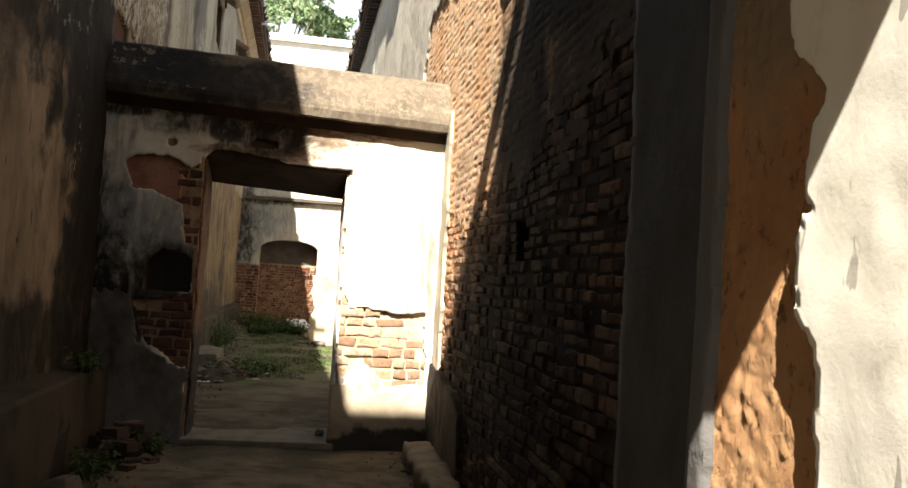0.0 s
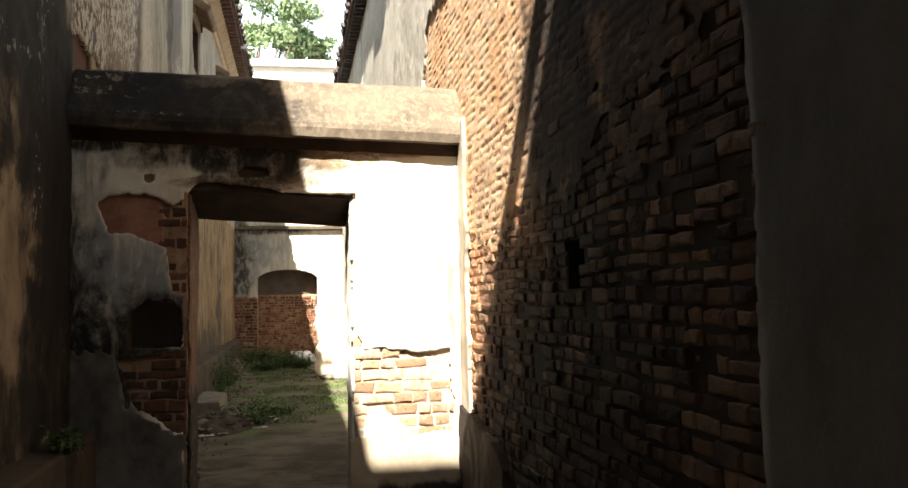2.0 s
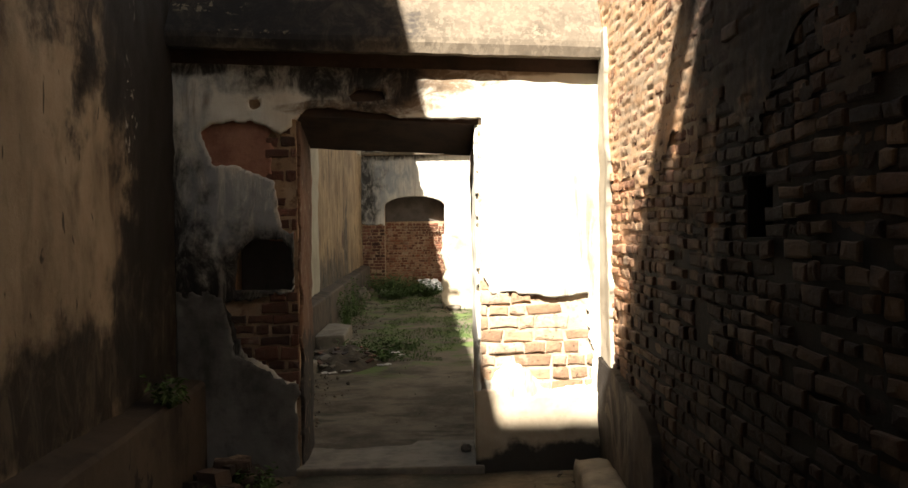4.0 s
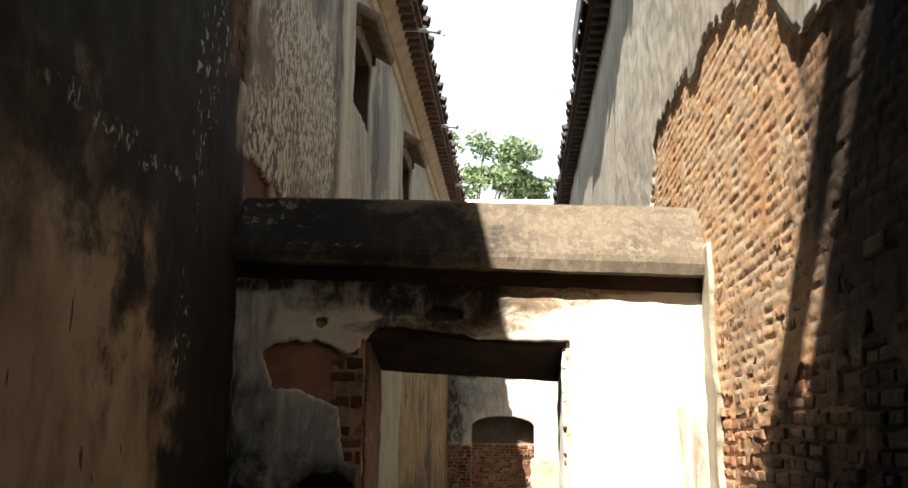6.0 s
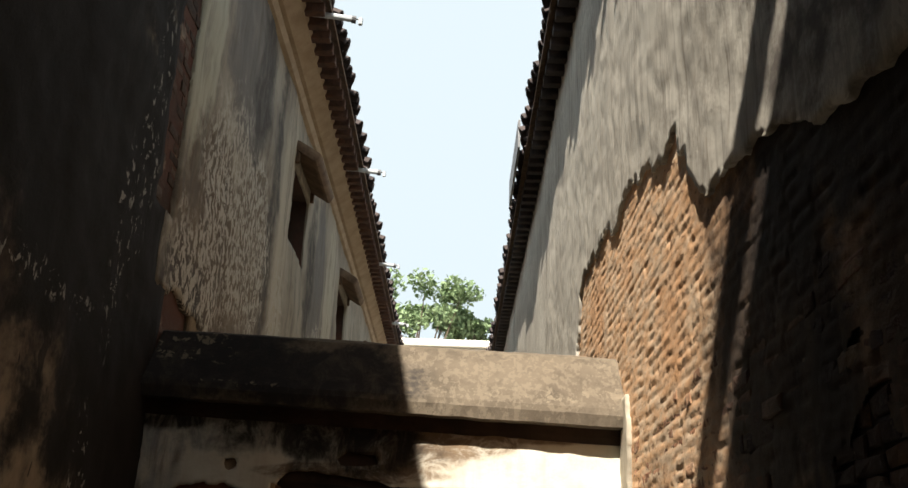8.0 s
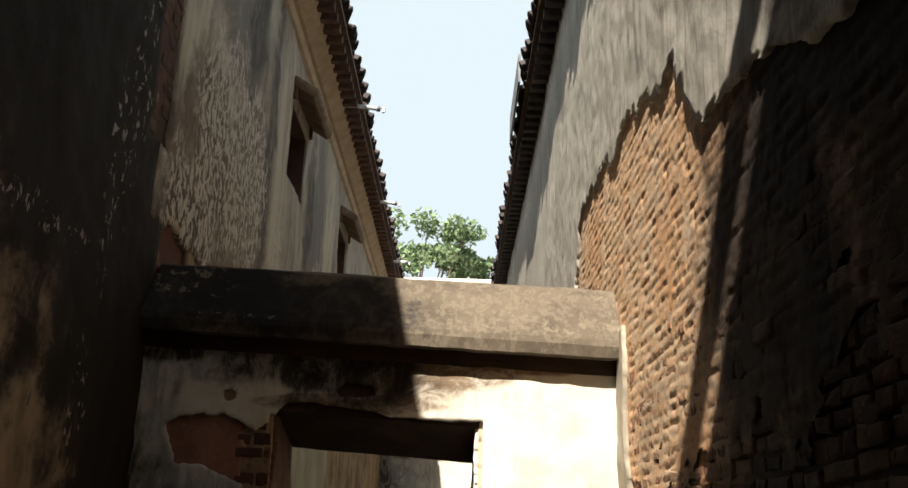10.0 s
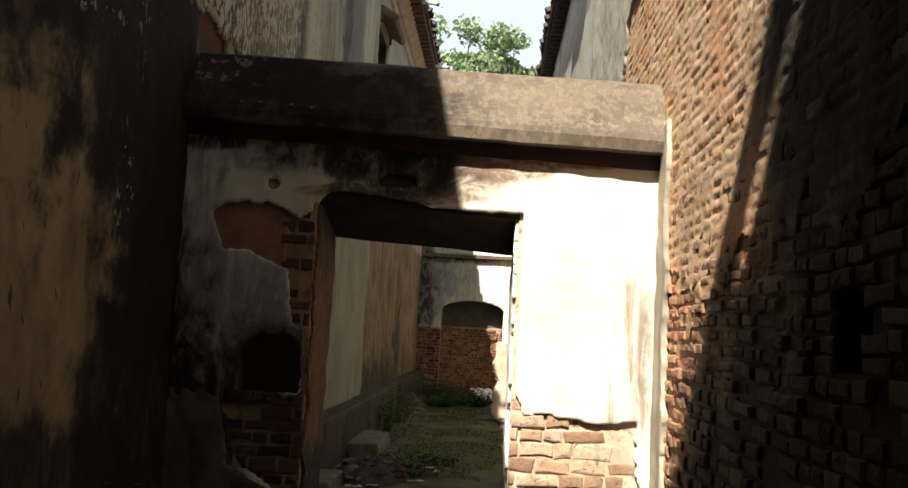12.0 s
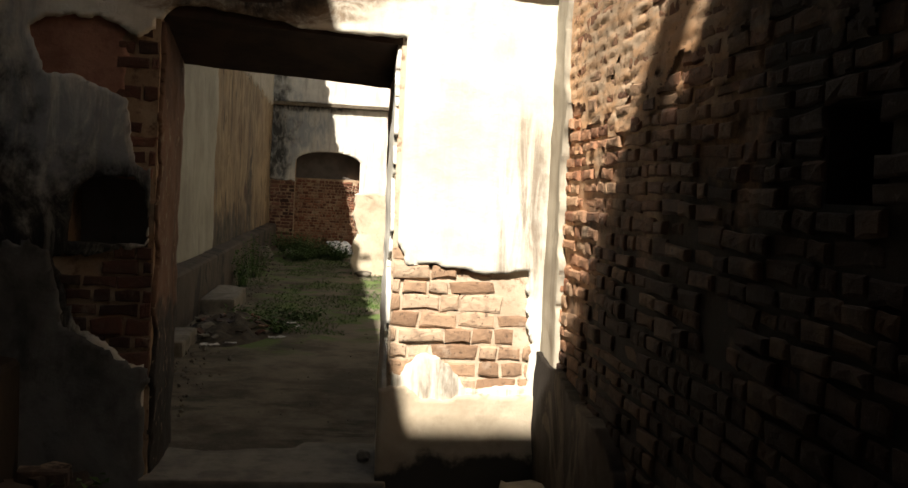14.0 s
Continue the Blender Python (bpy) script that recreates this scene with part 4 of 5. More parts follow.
# ---- roofs and eaves ----
def build_roof(name, label, x_wall, x_edge, z_edge, side, y0, y1, seed, tin):
    """A tiled lean with a ragged row of tile ends, corbel blocks under it and a fascia board."""
    rng = random.Random(seed)
    r = thing(name, label, "roof", "structure")
    slope = 0.42
    back = x_edge - side * 4.5
    top = z_edge + 4.5 * slope
    corners = [(x_edge, y0, z_edge + 0.02), (x_edge, y1, z_edge + 0.02), (back, y1, top), (back, y0, top)]
    verts = corners + [(x, y, z - 0.05) for x, y, z in corners]
    mesh("roof_deck", verts, [(0, 1, 2, 3), (7, 6, 5, 4), (0, 4, 5, 1), (1, 5, 6, 2), (2, 6, 7, 3), (3, 7, 4, 0)], M_WOOD, r)
    shapes = []
    for _ in range(4):
        bm = bmesh.new()
        n = 6
        rows = []
        for x, rad in ((0.0, 0.085), (-0.45, 0.07)):
            rows.append([bm.verts.new((x, rad * math.cos(t) * rng.uniform(0.9, 1.1), rad * math.sin(t) * rng.uniform(0.85, 1.1) - x * 0 + 0.01)) for t in np.linspace(0, math.pi, n)])
            rows.append([bm.verts.new((x, (rad - 0.016) * math.cos(t), (rad - 0.016) * math.sin(t))) for t in np.linspace(0, math.pi, n)])
        for k in range(n - 1):
            bm.faces.new((rows[0][k], rows[0][k + 1], rows[2][k + 1], rows[2][k]))
            bm.faces.new((rows[1][k], rows[3][k], rows[3][k + 1], rows[1][k + 1]))
            bm.faces.new((rows[0][k], rows[1][k], rows[1][k + 1], rows[0][k + 1]))
        me = bpy.data.meshes.new("roof_tile")
        bm.to_mesh(me)
        bm.free()
        me.materials.append(M_TILE)
        shapes.append(me)
    y = y0
    while y < y1:
        t = new("roof_tile", rng.choice(shapes))
        turn = 0 if side > 0 else math.pi
        t.matrix_world = Matrix.Translation((x_edge + side * rng.uniform(-0.02, 0.06), y, z_edge + 0.02 + rng.uniform(-0.015, 0.02))) @ Matrix.Rotation(turn, 4, "Z") @ Matrix.Rotation(math.atan(slope), 4, "Y") @ Euler((rng.uniform(-0.1, 0.1), 0, rng.uniform(-0.08, 0.08))).to_matrix().to_4x4()
        t.parent = r
        y += rng.uniform(0.15, 0.185)
    block = bpy.data.meshes.new("corbel")
    bm = box((0, -0.045, -0.05), (abs(x_edge - x_wall) * 0.8, 0.045, 0.05), 0.01)
    bm.to_mesh(block)
    bm.free()
    block.materials.append(M_RAFTER if not tin else M_TILE)
    y = y0 + 0.1
    while y < y1:
        c = new("corbel", block)
        c.matrix_world = Matrix.Translation((x_wall, y, z_edge - 0.07)) @ Matrix.Rotation(0 if side > 0 else math.pi, 4, "Z")
        c.parent = r
        y += 0.21
    part("fascia", box((min(x_wall, x_edge - side * 0.06), y0, z_edge - 0.035), (max(x_wall, x_edge - side * 0.06), y1, z_edge - 0.015)), M_RAFTER if not tin else M_WOOD, r)
    # unseen board added to straighten and shift the eave's cast shadow
    if y0 < -4:
        part("shadow_board", box((x_edge - 0.2, y0, z_edge + 0.0), (x_edge + 0.1, 0.2, z_edge + 0.03)), M_WOOD, r)
    if tin:
        part("tin_flashing", box((x_edge - 0.09, 4.0, z_edge - 0.03), (x_edge - 0.065, 5.6, z_edge + 0.3), 0.003), M_TIN, r, "dull tin sheet nailed to the eave")
    return r


build_roof("roof_left", "dark country-tile roof edge over corbels", -0.52, -0.3, 6.44, 1, -8.0, 16.6, 4, False)
build_roof("roof_right", "black country-tile roof edge over corbels", 1.79, 1.57, 6.15, -1, -3.0, 16.6, 5, True)


def drain_spout():
    t = thing("drain_spout", "white pipe sticking out from under the eaves", "pipe", group="roof pipes")
    part("pipe", tube([(-0.66, 0, 0), (-0.3, 0.05, -0.005), (-0.1, 0.09, -0.01)], [0.028] * 3, 10), M_PIPE, t)
    part("collar", tube([(-0.13, 0.084, -0.01), (-0.09, 0.091, -0.01)], [0.035, 0.035], 10), M_TIN, t)
    part("end_cap", tube([(-0.05, 0.095, 0.005), (-0.05, 0.095, -0.055)], [0.022, 0.02], 10), M_PIPE, t)
    part("hook", tube([(-0.09, 0.09, -0.005), (-0.05, 0.095, 0.003)], [0.006, 0.006], 6), M_TIN, t)
    return t


spout = drain_spout()
spout.matrix_basis = pose(0, 5.25, 6.4)
for y in (2.05, 8.65, 12.0):
    copy_thing(spout, pose(0, y, 6.4))

# ---- far wall with the bricked-up arch ----
far = thing("wall_far", "courtyard end wall with a bricked-up arched doorway", "wall", "structure")
FY = 16.0
ARCH = (-0.2, 1.18)


def arch_top(x):
    t = (x - (ARCH[0] + ARCH[1]) / 2) / ((ARCH[1] - ARCH[0]) / 2)
    return 1.97 + 0.24 * math.sqrt(max(0.0, 1 - t * t))


bm = bmesh.new()
add_box(bm, (-1.0, FY + 0.02, -0.3), (ARCH[0], FY + 0.5, 3.27))
add_box(bm, (ARCH[1], FY + 0.02, -0.3), (2.2, FY + 0.5, 3.27))
add_box(bm, (ARCH[0], FY + 0.02, 2.22), (ARCH[1], FY + 0.5, 3.27))
part("core", bm, M_MORTAR, far)


def far_keep(u, v):
    f = 0.5
    if ARCH[0] - 0.1 < u < ARCH[1] + 0.1:
        f = max(ARCH[0] - u, u - ARCH[1], v - arch_top(min(max(u, ARCH[0]), ARCH[1])))
    low = torn([(-1.0, 1.6), (-0.1, 1.55), (-0.1, -0.3), (-1.0, -0.3)], u, v, 0.05, 4)
    return min(f, -low)


sheet("plaster", M_FARWHITE, far, (-0.75, 1.85, 0.0, 3.15), 0.035, far_keep, lambda u, v, d: (u, FY + 0.02 - d, v), 0.02, 0.005)
part("cornice", prism_x([(FY - 0.12, 3.16), (FY - 0.13, 3.22), (FY + 0.02, 3.24), (FY + 0.02, 3.16)], -0.75, 1.85, 0.0, 30, 0.005, 3.0), M_COPING, far)
part("parapet", prism_x([(FY - 0.06, 3.235), (FY + 0.05, 4.7), (FY + 0.4, 4.75), (FY + 0.5, 3.2)], -0.9, 2.0, 0.0, 30, 0.01, 5.0), M_FARWHITE, far)
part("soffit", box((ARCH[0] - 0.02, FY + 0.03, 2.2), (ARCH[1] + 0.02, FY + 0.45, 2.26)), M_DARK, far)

# ---- broken stub of wall in the courtyard ----
stub = thing("wall_stub", "broken plastered stub of wall in the courtyard", "wall", "structure")
bm = box((1.05, 10.3, -0.2), (1.79, 10.65, 1.38), 0.02)
bmesh.ops.subdivide_edges(bm, edges=[e for e in bm.edges if e.calc_length() > 0.2], cuts=14, use_grid_fill=True)
for v in bm.verts:
    ragged = noise.fractal(v.co * 4.5, 0.8, 2.0, 4)
    v.co += Vector((0.09 if v.co.x < 1.3 else 0.0, 0.015, 0.05 if v.co.z > 1.0 else 0.0)) * ragged
part("core", bm, M_BASE, stub)

# ---- tall wall behind, with the doorway just passed ----
back = thing("wall_behind", "tall wall with an open doorway and a peeling jamb", "wall", "structure")
BY0, BY1, BL, BR, BTOP = -6.66, -5.8, 0.12, 1.298, 7.33
bm = bmesh.new()
add_box(bm, (-0.73, BY0, -0.3), (BL, BY1, 6.2))
add_box(bm, (BR, BY0, -0.3), (1.8, BY1, 6.2))
add_box(bm, (BL, BY0, 2.12), (BR, BY1, 6.2))
part("core", bm, M_GREY, back)
# Unseen parapet added to shade the right wall; its slot throws a light strip.
bm = bmesh.new()
add_box(bm, (-0.73, BY1 - 0.1, 6.2), (-0.45, BY1, BTOP + 0.14))
add_box(bm, (-0.45, BY1 - 0.1, 6.2), (0.62, BY1, BTOP))
add_box(bm, (0.62, BY1 - 0.1, 6.2), (1.8, BY1, 6.84))
add_box(bm, (0.62, BY1 - 0.1, 7.11), (1.8, BY1, BTOP))
part("parapet", bm, M_GREY, back, "unseen thin parapet added to cast shade, slotted for a light strip")
JAMB = [(-5.7, 2.3), (-6.0, 2.3), (-6.03, 1.8), (-6.04, 1.585), (-6.09, 1.56), (-6.12, 1.53), (-6.095, 1.49), (-6.085, 1.44), (-6.09, 1.412), (-6.125, 1.407), (-6.12, 1.398), (-6.08, 1.395), (-6.075, 1.33), (-6.085, 1.285), (-6.12, 1.25), (-6.12, 1.19), (-6.13, 1.1), (-6.16, 0.9), (-6.2, 0.6), (-6.8, 0.2), (-6.8, -0.2), (-5.7, -0.2)]


def jamb_place(u, v, d):
    return (BR - d, u, v)


def whitewash_keep(u, v):
    return -torn(JAMB, u, v, 0.009, 16.0)


def clay_depth(u, v):
    return 0.021 + 0.002 * fbm(u * 5, v * 5, 3.0) + 0.0022 * fbm(u * 45, v * 45, 5.0) + 0.0018 * fbm(u * 80, v * 80, 8.0, 2)


sheet("clay_render", M_CLAY, back, (BY1 - 0.5, BY1 - 0.004, 0.02, 2.1), 0.008, lambda u, v: 1.0, lambda u, v, d: (BR + 0.004 - max(0.003, clay_depth(u, v)) - (d if d < 0 else 0), u, v), 0.004, 0.0, "rough orange clay render laid bare")
sheet("whitewash", M_PIER, back, (BY0 + 0.01, BY1 - 0.004, 0.02, 2.1), 0.0085, whitewash_keep, jamb_place, 0.034, 0.003, "thick whitewashed plaster coat broken at the edge")
# unseen left jamb, coated white to bounce light onto the clay
sheet("whitewash", M_PIER, back, (BY0 + 0.01, BY1 - 0.004, 0.02, 2.1), 0.05, lambda u, v: 1.0, lambda u, v, d: (BL + d, u, v), 0.03, 0.003)
sheet("edge_plaster", M_GREY, back, (BY1 - 0.1, BY1 - 0.004, 0.02, 2.1), 0.012, lambda u, v: u - BY1 + 0.058 + 0.012 * fbm(v * 3, 1.0, 5.0) + 0.005 * fbm(v * 14, u * 14, 2.0), jamb_place, 0.03, 0.002, "grey plaster strip along the jamb edge")
sheet("door_head", M_PIER, back, (BY0 + 0.01, BY1 - 0.004, BL, BR), 0.1, lambda u, v: 1.0, lambda u, v, d: (v, u, 2.12 - d), 0.01, 0.004)


# ---- plants ----
def leaf_cloud(rng, centre, radii, count, size, droop=0.3):
    verts, faces = [], []
    for _ in range(count):
        while True:
            p = Vector((rng.uniform(-1, 1), rng.uniform(-1, 1), rng.uniform(-1, 1)))
            if 0.25 < p.length < 1:
                break
        c = Vector(centre) + Vector((p.x * radii[0], p.y * radii[1], p.z * radii[2]))
        q = Euler((rng.uniform(-1.2, 1.2), rng.uniform(-1.2, 1.2), rng.uniform(0, 6.28))).to_quaternion()
        s = size * rng.uniform(0.6, 1.4)
        k = len(verts)
        for a, b, h in ((-0.5, 0, 0), (0, -0.28, 0.06), (0.5, 0, -droop * 0.3), (0, 0.28, 0.06)):
            verts.append(c + q @ Vector((a * s, b * s, h * s)))
        faces.append((k, k + 1, k + 2, k + 3))
    return verts, faces


def build_tree(x, y, height, crown_z, spread, seed, label):
    rng = random.Random(seed)
    t = thing("tree", label, "tree")
    t.location = (x, y, 0)
    trunk = [(0, 0, -0.3), (0.2, 0.1, height * 0.3), (-0.1, 0.2, height * 0.6), (0.1, 0, height * 0.85)]
    part("trunk", tube(trunk, [0.45, 0.34, 0.24, 0.1], 10), M_BARK, t, smooth=True)
    verts, faces = [], []
    for _ in range(11):
        a, r = rng.uniform(0, 6.28), spread * rng.uniform(0.25, 0.85)
        c = (r * math.cos(a), r * math.sin(a) * 0.8, crown_z + rng.uniform(-0.3, 0.32) * spread * 1.3)
        start = Vector((0, 0.1, height * rng.uniform(0.45, 0.75)))
        mid = start.lerp(Vector(c), 0.5) + Vector((0, 0, 0.3))
        part("limb", tube([start, mid, c], [0.07, 0.05, 0.02], 6), M_BARK, t)
        for _ in range(4):
            d = [c[i] + rng.gauss(0, 0.3) * spread * (0.5, 0.5, 0.32)[i] for i in range(3)]
            v, f = leaf_cloud(rng, d, (spread * 0.27, spread * 0.27, spread * 0.17), 85, 0.3)
            k = len(verts)
            verts += v
            faces += [tuple(k + i for i in q) for q in f]
    mesh("crown", verts, faces, M_LEAF, t)
    return t


build_tree(-1.5, 42.0, 14.6, 15.7, 3.0, 11, "tall leafy green tree beyond the alley")
build_tree(1.3, 44.0, 14.3, 15.4, 1.6, 12, "lighter leafy tree behind the alley end")


def build_far_house():
    """A cream house added for the pale haze far behind the alley's end, with a parapet and small dark openings."""
    h = thing("far_house", "cream house added for the pale haze far behind the alley", "house")
    # assumed block: fills the bright haze below the crowns and hides the trunks
    bm = box((-9.0, 36.0, -0.2), (9.0, 40.0, 12.1), 0.03)
    part("wall", bm, M_HAZE, h)
    part("parapet", prism_x([(35.8, 12.1), (35.75, 12.3), (35.95, 12.45), (36.3, 12.45), (36.3, 12.1)], -9.1, 9.1, 0.0, 40, 0.01, 2.0), M_HAZE, h)
    for x in (-6.0, -3.2, -0.4, 2.4, 5.2):
        for z in (4.5, 8.0):
            w = part("window", box((x - 0.5, 35.95, z - 0.7), (x + 0.5, 36.02, z + 0.7), 0.01), M_WOOD, h)
            part("sill", box((x - 0.6, 35.88, z - 0.8), (x + 0.6, 36.02, z - 0.7), 0.01), M_HAZE, w)


build_far_house()


def build_weed(x, y, z, spread, height, count, seed, label):
    """A tuft of thin stems with pairs of small leaves."""
    rng = random.Random(seed)
    t = thing("weed", label, "plant", group="alley weeds")
    t.location = (x, y, z)
    sv, sf, lv, lf = [], [], [], []
    for _ in range(count):
        a, r = rng.uniform(0, 6.28), spread * math.sqrt(rng.random())
        base = Vector((r * 0.4 * math.cos(a), r * 0.4 * math.sin(a), 0))
        tip = Vector((r * math.cos(a), r * math.sin(a), height * rng.uniform(0.45, 1.0)))
        side = Vector((-math.sin(a), math.cos(a), 0)) * 0.004
        k = len(sv)
        sv += [base - side, base + side, tip]
        sf.append((k, k + 1, k + 2))
        for n in range(5):
            p = base.lerp(tip, 0.3 + 0.17 * n)
            q = Euler((rng.uniform(-0.7, 0.7), rng.uniform(-0.7, 0.7), rng.uniform(0, 6.28))).to_quaternion()
            s = rng.uniform(0.03, 0.065)
            k = len(lv)
            for u, v, h in ((0, 0, 0), (0.45, -0.25, 0.08), (1, 0, -0.1), (0.45, 0.25, 0.08)):
                lv.append(p + q @ Vector((u * s, v * s, h * s)))
            lf.append((k, k + 1, k + 2, k + 3))
    mesh("stem", sv, sf, M_WEED, t)
    mesh("foliage", lv, lf, M_WEED, t)
    return t


for i, (x, y, z, s, h, n) in enumerate([(-0.56, -0.75, 0.605, 0.12, 0.16, 26), (-0.2, -0.45, 0.0, 0.16, 0.22, 36), (-0.42, -1.1, 0.0, 0.22, 0.25, 34),
                                       (0.35, 13.6, 0.1, 0.55, 0.4, 260), (-0.1, 14.2, 0.1, 0.5, 0.45, 220), (0.75, 13.2, 0.1, 0.4, 0.28, 180), (0.1, 12.7, 0.1, 0.4, 0.22, 160), (-0.42, 8.0, 0.1, 0.25, 0.5, 50), (-0.4, 9.3, 0.1, 0.3, 0.6, 60),
                                       (0.28, 4.3, 0.1, 0.3, 0.14, 60), (0.0, 4.9, 0.1, 0.3, 0.16, 50), (0.45, 5.2, 0.1, 0.28, 0.12, 50)]):
    build_weed(x, y, z, s, h, n, 30 + i, "small green weed growing from the rubble and wall foot")


def build_grass():
    rng = random.Random(8)
    verts, faces = [], []
    for _ in range(15000):
        x, y = rng.uniform(-0.5, 1.75), rng.uniform(3.4, 13.5)
        if fbm(x * 1.1, y * 0.7, 12.0) < 0.05 - 0.25 * (x > 0.6 and 6 < y < 10) + 0.35 * (y < 4.2):
            continue
        z = COURT
        a, h = rng.uniform(0, 6.28), rng.uniform(0.008, 0.034)
        d = Vector((math.cos(a), math.sin(a), 0)) * 0.006
        tip = Vector((x + rng.gauss(0, 0.02), y + rng.gauss(0, 0.02), z + h))
        k = len(verts)
        verts += [Vector((x, y, z)) - d, Vector((x, y, z)) + d, tip]
        faces.append((k, k + 1, k + 2))
    tagged(mesh("grass", verts, faces, M_WEED), "short thin grass and moss on the courtyard floor", "grass", kind="stuff")


build_grass()


# ---- rubble, stones, litter ----
def build_rubble():
    rng = random.Random(21)
    shapes = [None] * 5
    for i in range(5):
        me = bpy.data.meshes.new("loose_brick")
        me.from_pydata(brick_verts(rng, chip=0.2), [], BRICK_FACES + [(5, 4, 1, 0), (4, 3, 2, 1)])
        me.materials.append(M_BRICK_LOOSE)
        shapes[i] = me
    for i in range(40):
        o = new("loose_brick", shapes[i % 5])
        level = 0 if i < 18 else 1 if i < 30 else 2 if i < 37 else 3
        spread = 0.36 - 0.08 * level
        o.matrix_world = Matrix.Translation((-0.34 + rng.uniform(-0.5, 0.5) * spread, -0.5 + rng.uniform(-1, 1) * spread * 1.5, FLOOR + 0.035 + level * 0.062)) @ Euler((rng.uniform(-0.12, 0.12), rng.uniform(-0.12, 0.12), rng.uniform(0, 3.1))).to_matrix().to_4x4() @ Matrix.Diagonal((0.19, 0.1, 0.06, 1))
        tagged(o, "loose dusty brick in a heap by the plinth", "brick", "rubble heap")


build_rubble()
for i, (x, y, z, s) in enumerate([(-0.45, -1.6, 0.05, (0.12, 0.15, 0.09)), 
                                  (-0.3, 4.0, 0.15, (0.1, 0.14, 0.06)), (0.05, 4.9, 0.12, (0.08, 0.1, 0.04)), (-0.1, 13.2, 0.15, (0.14, 0.2, 0.12)), (-0.5, 12.5, 0.18, (0.16, 0.2, 0.18)), (1.25, 13.9, 0.12, (0.14, 0.14, 0.08)), (0.98, 0.3, 0.115, (0.035, 0.05, 0.03)), (1.2, 9.95, 0.15, (0.14, 0.1, 0.05))]):
    tagged(part("stone", rock(bmesh.new(), (x, y, z), s, i * 3.1), M_STONE), "rough broken stone lying on the earth", "stone", "loose stones")
for i, (lo, hi) in enumerate([((-0.545, 2.9, 0.06), (-0.32, 3.7, 0.22)), ((-0.545, 5.3, 0.06), (-0.2, 6.5, 0.27))]):
    bm = box(lo, hi, 0.03)
    bmesh.ops.subdivide_edges(bm, edges=bm.edges[:], cuts=3, use_grid_fill=True)
    for v in bm.verts:
        v.co += Vector((0.05, 0.06, 0.035)) * noise.noise(v.co * 3.1)
    tagged(part("stone_step", bm, M_STONE), "worn stone step against the courtyard plinth", "step", "courtyard steps")


def build_kerb():
    """A long rounded lump of old masonry lying along the foot of the wall."""
    bm = box((1.56, -1.75, -0.03), (1.765, -0.2, 0.165), 0.05)
    bmesh.ops.subdivide_edges(bm, edges=[e for e in bm.edges if e.calc_length() > 0.3], cuts=22, use_grid_fill=True)
    for v in bm.verts:
        v.co += Vector((0.03, 0.05, 0.03)) * noise.fractal(v.co * 5.0, 0.8, 2.0, 3)
    tagged(part("kerb_stone", bm, M_STONE, smooth=True), "long worn kerb stone lying at the wall foot", "kerb")


build_kerb()


def build_heap():
    """A low dark heap of swept earth, leaves and broken tile."""
    rng = random.Random(64)
    bm = bmesh.new()
    bmesh.ops.create_grid(bm, x_segments=26, y_segments=30, size=1.0)
    for v in bm.verts:
        r = math.hypot(v.co.x, v.co.y)
        up = max(0.0, 1 - r * r) * (0.13 + 0.06 * noise.fractal(v.co * 3.0, 0.8, 2.0, 4)) - 0.012
        v.co = Vector((-0.12 + 0.42 * v.co.x, 4.3 + 0.85 * v.co.y, COURT + up))
    heap = tagged(new("earth_heap"), "low dark heap of earth, leaves and tile shards", "heap")
    part("mound", bm, M_SOIL, heap, smooth=True)
    for _ in range(46):
        a, r = rng.uniform(0, 6.28), math.sqrt(rng.random()) * 0.85
        x, y = -0.12 + 0.42 * r * math.cos(a), 4.3 + 0.85 * r * math.sin(a)
        m = Matrix.Translation((x, y, COURT + 0.11 * (1 - r * r) + 0.012)) @ Euler((rng.uniform(-0.4, 0.4), rng.uniform(-0.4, 0.4), rng.uniform(0, 6.28))).to_matrix().to_4x4()
        w = rng.uniform(0.02, 0.07)
        part("shard", box((-w, -w * 0.5, -0.008), (w, w * 0.5, 0.008), 0.004, m), rng.choice((M_TILE, M_STONE, M_SOIL, M_BRICK_DARK)), heap)


build_heap()


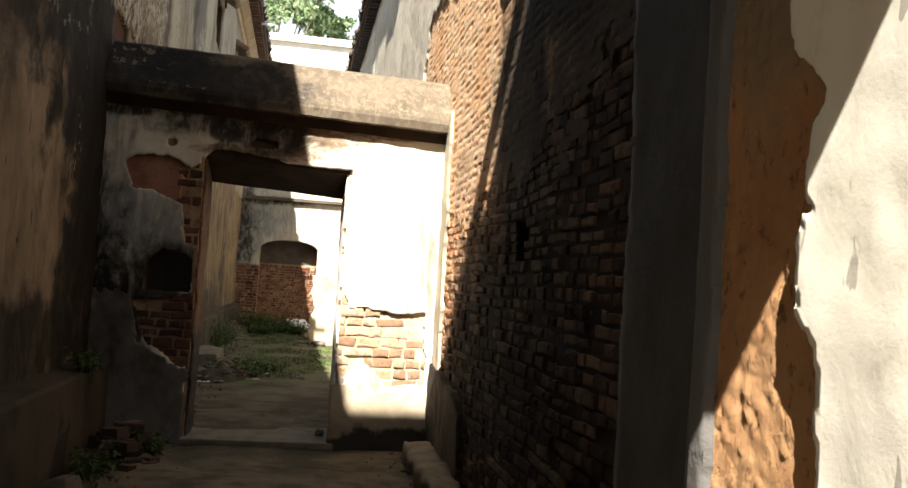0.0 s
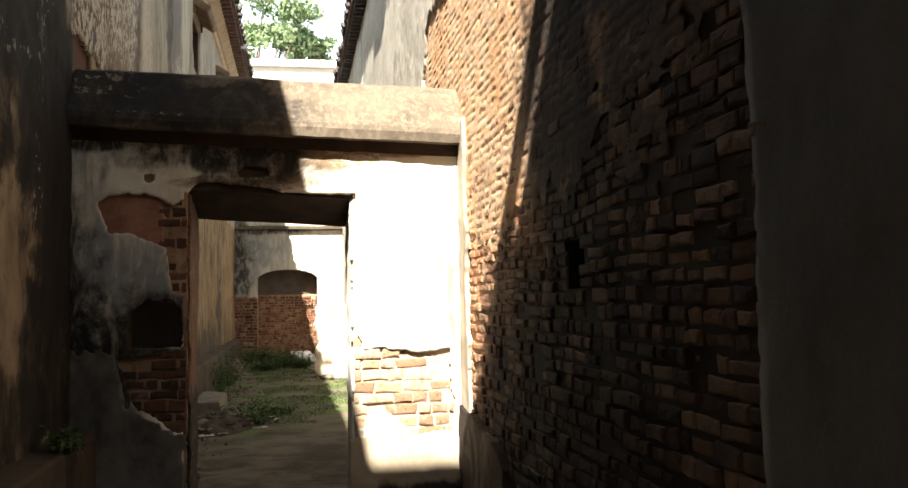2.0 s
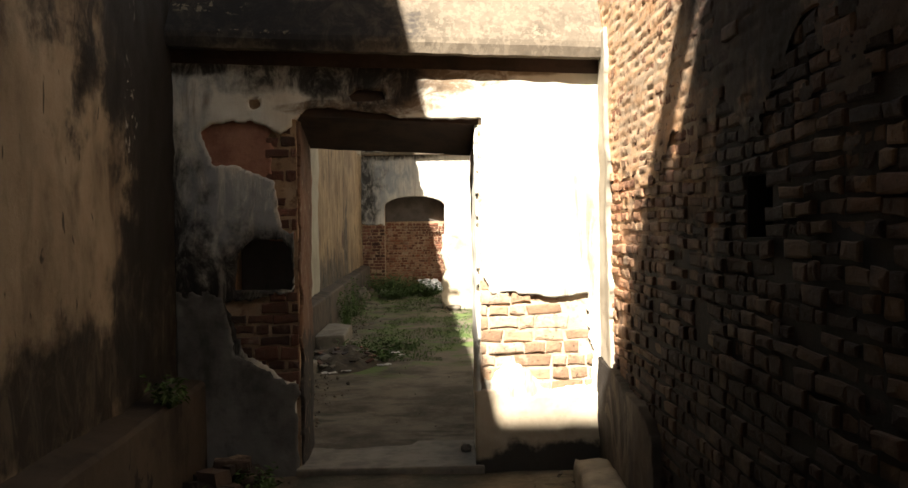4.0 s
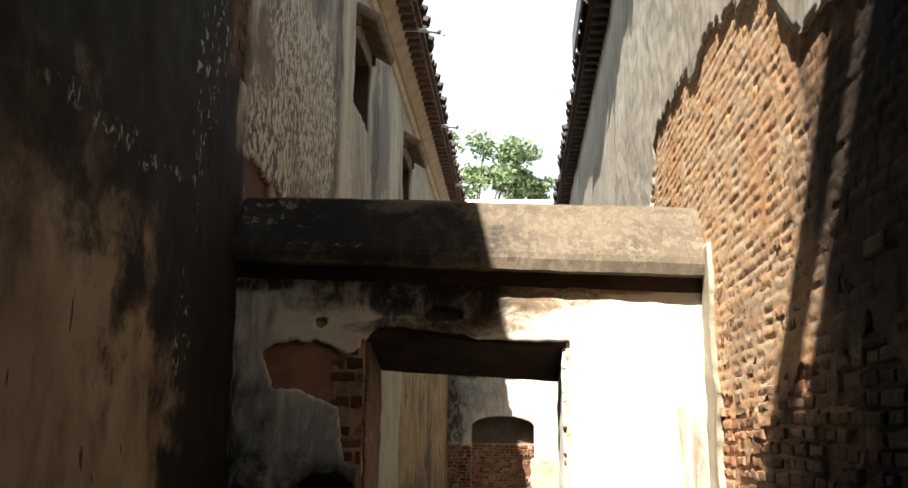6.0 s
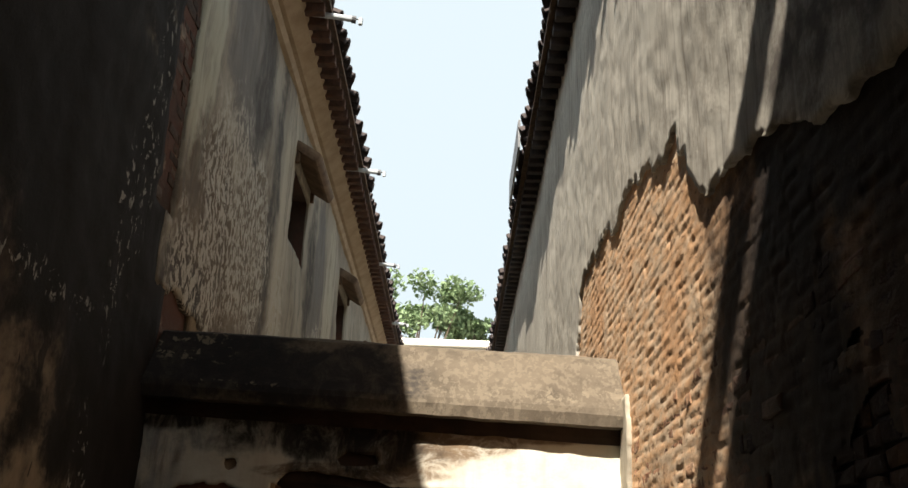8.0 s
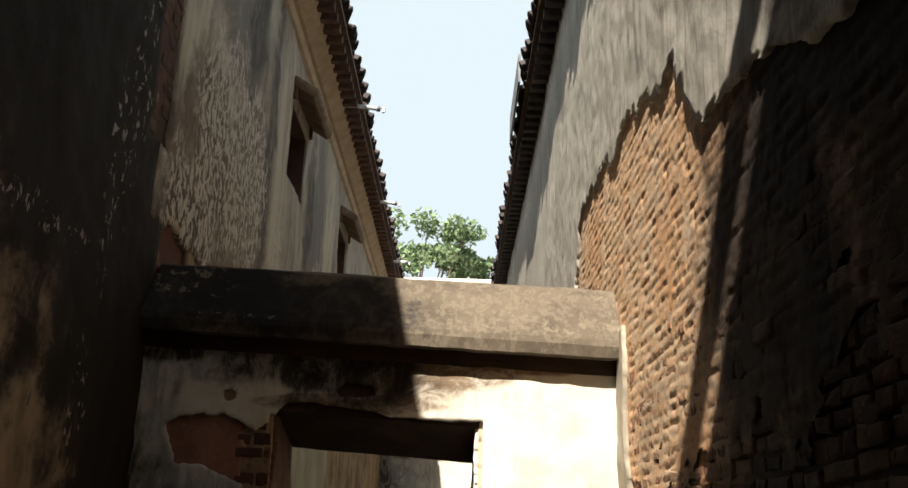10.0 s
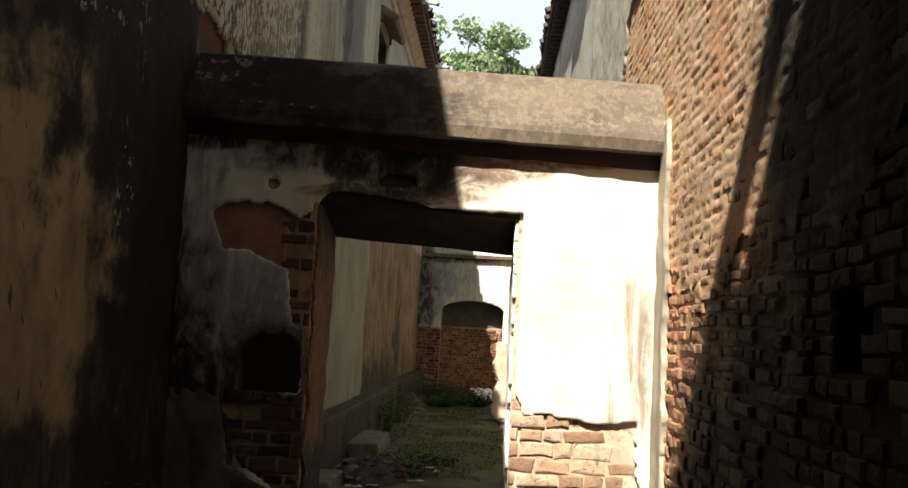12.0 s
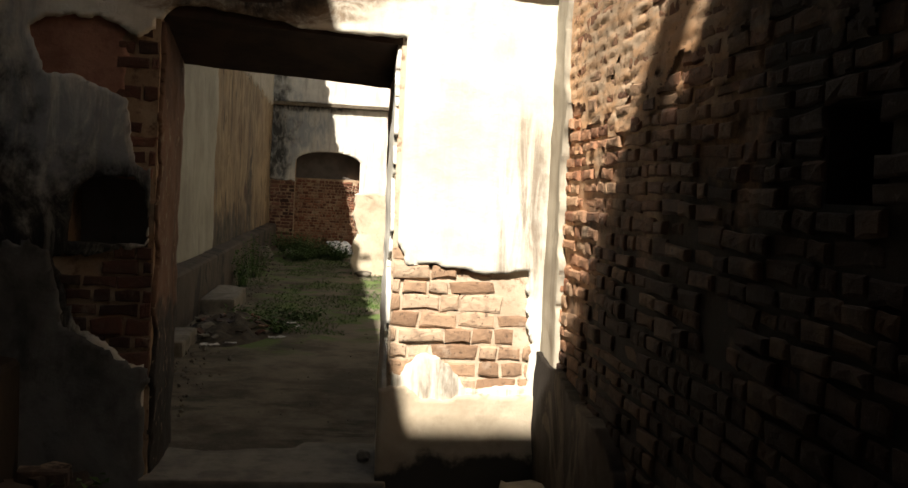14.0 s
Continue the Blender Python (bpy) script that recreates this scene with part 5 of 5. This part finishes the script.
def build_debris():
    """Crumbs of brick, plaster and earth strewn along the walls and over the floor."""
    rng = random.Random(55)
    verts, faces = [], []
    for n in range(2600):
        if n % 3 == 0:
            x, y = rng.uniform(-0.5, 1.75), rng.uniform(0.7, 12)
        elif n % 3 == 1:
            x, y = -0.5 + abs(rng.gauss(0, 0.22)), rng.uniform(0.8, 12)
        else:
            x, y = (1.72 - abs(rng.gauss(0, 0.15)) if n % 2 else -0.5 + abs(rng.gauss(0, 0.16))), rng.uniform(-4.5, -0.1)
        s = min(0.05, 0.006 + rng.expovariate(1 / 0.008)) * (0.25 if n % 3 == 0 else 0.8)
        c = Vector((x, y, ground_height(x, y) + s * 0.3))
        q = Euler((rng.uniform(0, 6), rng.uniform(0, 6), 0)).to_quaternion()
        k = len(verts)
        for p in ((1, 0, 0), (-0.9, 0.2, 0), (0, 1, 0.1), (0.1, -0.8, 0), (0, 0, 0.7), (0, 0.1, -0.7)):
            verts.append(c + q @ (Vector(p) * s))
        faces += [(k + a, k + b, k + t) for a, b in ((0, 2), (2, 1), (1, 3), (3, 0)) for t in (4, 5)]
    tagged(mesh("debris", verts, faces, M_STONE), "crumbs of brick and plaster strewn on the earth", "debris", kind="stuff")


build_debris()


def build_bag():
    bm = bmesh.new()
    bmesh.ops.create_grid(bm, x_segments=14, y_segments=10, size=0.5)
    for v in bm.verts:
        w = noise.fractal(v.co * 4, 0.8, 2, 3)
        v.co = Vector((v.co.x * 0.5, v.co.y * 0.55, 0.05 + 0.045 * w + 0.06 * (0.5 - abs(v.co.x))))
    bmesh.ops.solidify(bm, geom=bm.faces[:], thickness=0.004)
    o = part("plastic_bag", bm, M_BAG, smooth=True)
    o.matrix_world = pose(0.86, 14.5, 0.2, 22, 0, 25)
    tagged(o, "crumpled white plastic sheet lying among the weeds", "plastic bag")


build_bag()
rng = random.Random(77)
for i in range(16):
    x, y = rng.uniform(-0.3, 0.5), rng.uniform(3.4, 5.0)
    if i > 9:
        x, y = rng.uniform(0.0, 1.3), rng.uniform(12.5, 14.5)
    bm = bmesh.new()
    bmesh.ops.create_grid(bm, x_segments=3, y_segments=3, size=0.5)
    for v in bm.verts:
        v.co = Vector((v.co.x * 0.09, v.co.y * 0.06, 0.012 * rng.random() + 0.006))
    bmesh.ops.solidify(bm, geom=bm.faces[:], thickness=0.002)
    o = part("litter_scrap", bm, M_PAPER)
    o.matrix_world = pose(x, y, COURT + 0.004, 0, 0, rng.uniform(0, 360))
    tagged(o, "pale crumpled scrap of litter on the ground", "litter", "scraps of litter")

# ---- bricks, laid last ----
lay_bricks(cross, M_BRICK_PALE, M_BRICK_PALE, (1.06, 1.76, 0.44, 1.2), lambda u, v: inside(BRICKS_R, u, v) > -0.02, cross_place, 1, missing=0.0, proud=0.013, chip=0.22, rough=0.005, warp=0.008, turn_most=0.03, joint=0.014)
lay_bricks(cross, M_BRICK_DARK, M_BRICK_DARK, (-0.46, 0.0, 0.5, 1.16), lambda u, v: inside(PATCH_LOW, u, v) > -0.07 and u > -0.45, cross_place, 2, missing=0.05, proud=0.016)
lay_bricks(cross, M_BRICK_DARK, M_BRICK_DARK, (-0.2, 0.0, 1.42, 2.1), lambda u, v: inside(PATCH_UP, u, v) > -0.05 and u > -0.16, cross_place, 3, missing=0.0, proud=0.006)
sheet("scratch_coat", M_SCRATCH, cross, (-0.66, -0.09, 1.72, 2.2), 0.02, lambda u, v: min(torn(PATCH_UP, u, v, 0.02, 7.0) + 0.04, -0.15 - u + 0.03 * fbm(v * 9, 2.0)), cross_place, 0.004, 0.004, "reddish undercoat laid bare")
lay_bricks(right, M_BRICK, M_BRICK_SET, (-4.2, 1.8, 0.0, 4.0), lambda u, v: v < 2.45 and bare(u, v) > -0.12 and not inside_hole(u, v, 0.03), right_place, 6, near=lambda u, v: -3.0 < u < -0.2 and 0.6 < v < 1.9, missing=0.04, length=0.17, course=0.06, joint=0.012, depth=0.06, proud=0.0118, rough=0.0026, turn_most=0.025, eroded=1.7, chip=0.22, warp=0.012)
lay_bricks(far, M_BRICK_FAR, M_BRICK_FAR, (ARCH[0], ARCH[1], 0.1, 1.95), lambda u, v: v < 1.62, lambda u, v, d: (u, FY + 0.26 - d, v), 7, length=0.13, course=0.06, limit=300, proud=0.012, rough=0.008, chip=0.3)
part("infill", box((ARCH[0] - 0.03, FY + 0.27, -0.2), (ARCH[1] + 0.03, FY + 0.4, 1.63)), M_MORTAR, far)
# dark sheet behind the gap over the bricks, coloured as its shade
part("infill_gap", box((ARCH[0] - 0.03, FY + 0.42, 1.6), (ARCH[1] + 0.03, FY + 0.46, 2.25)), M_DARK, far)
lay_bricks(far, M_BRICK_DARK, M_BRICK_DARK, (-0.75, -0.2, 0.1, 1.62), lambda u, v: True, lambda u, v, d: (u, FY + 0.02 - d, v), 9, limit=150)
lay_bricks(left, M_BRICK_LOOSE, M_BRICK_LOOSE, (-0.42, 0.0, 3.5, 6.2), lambda u, v: tooth(u, v) < 0.03, left_place, 10, proud=0.004, limit=100)
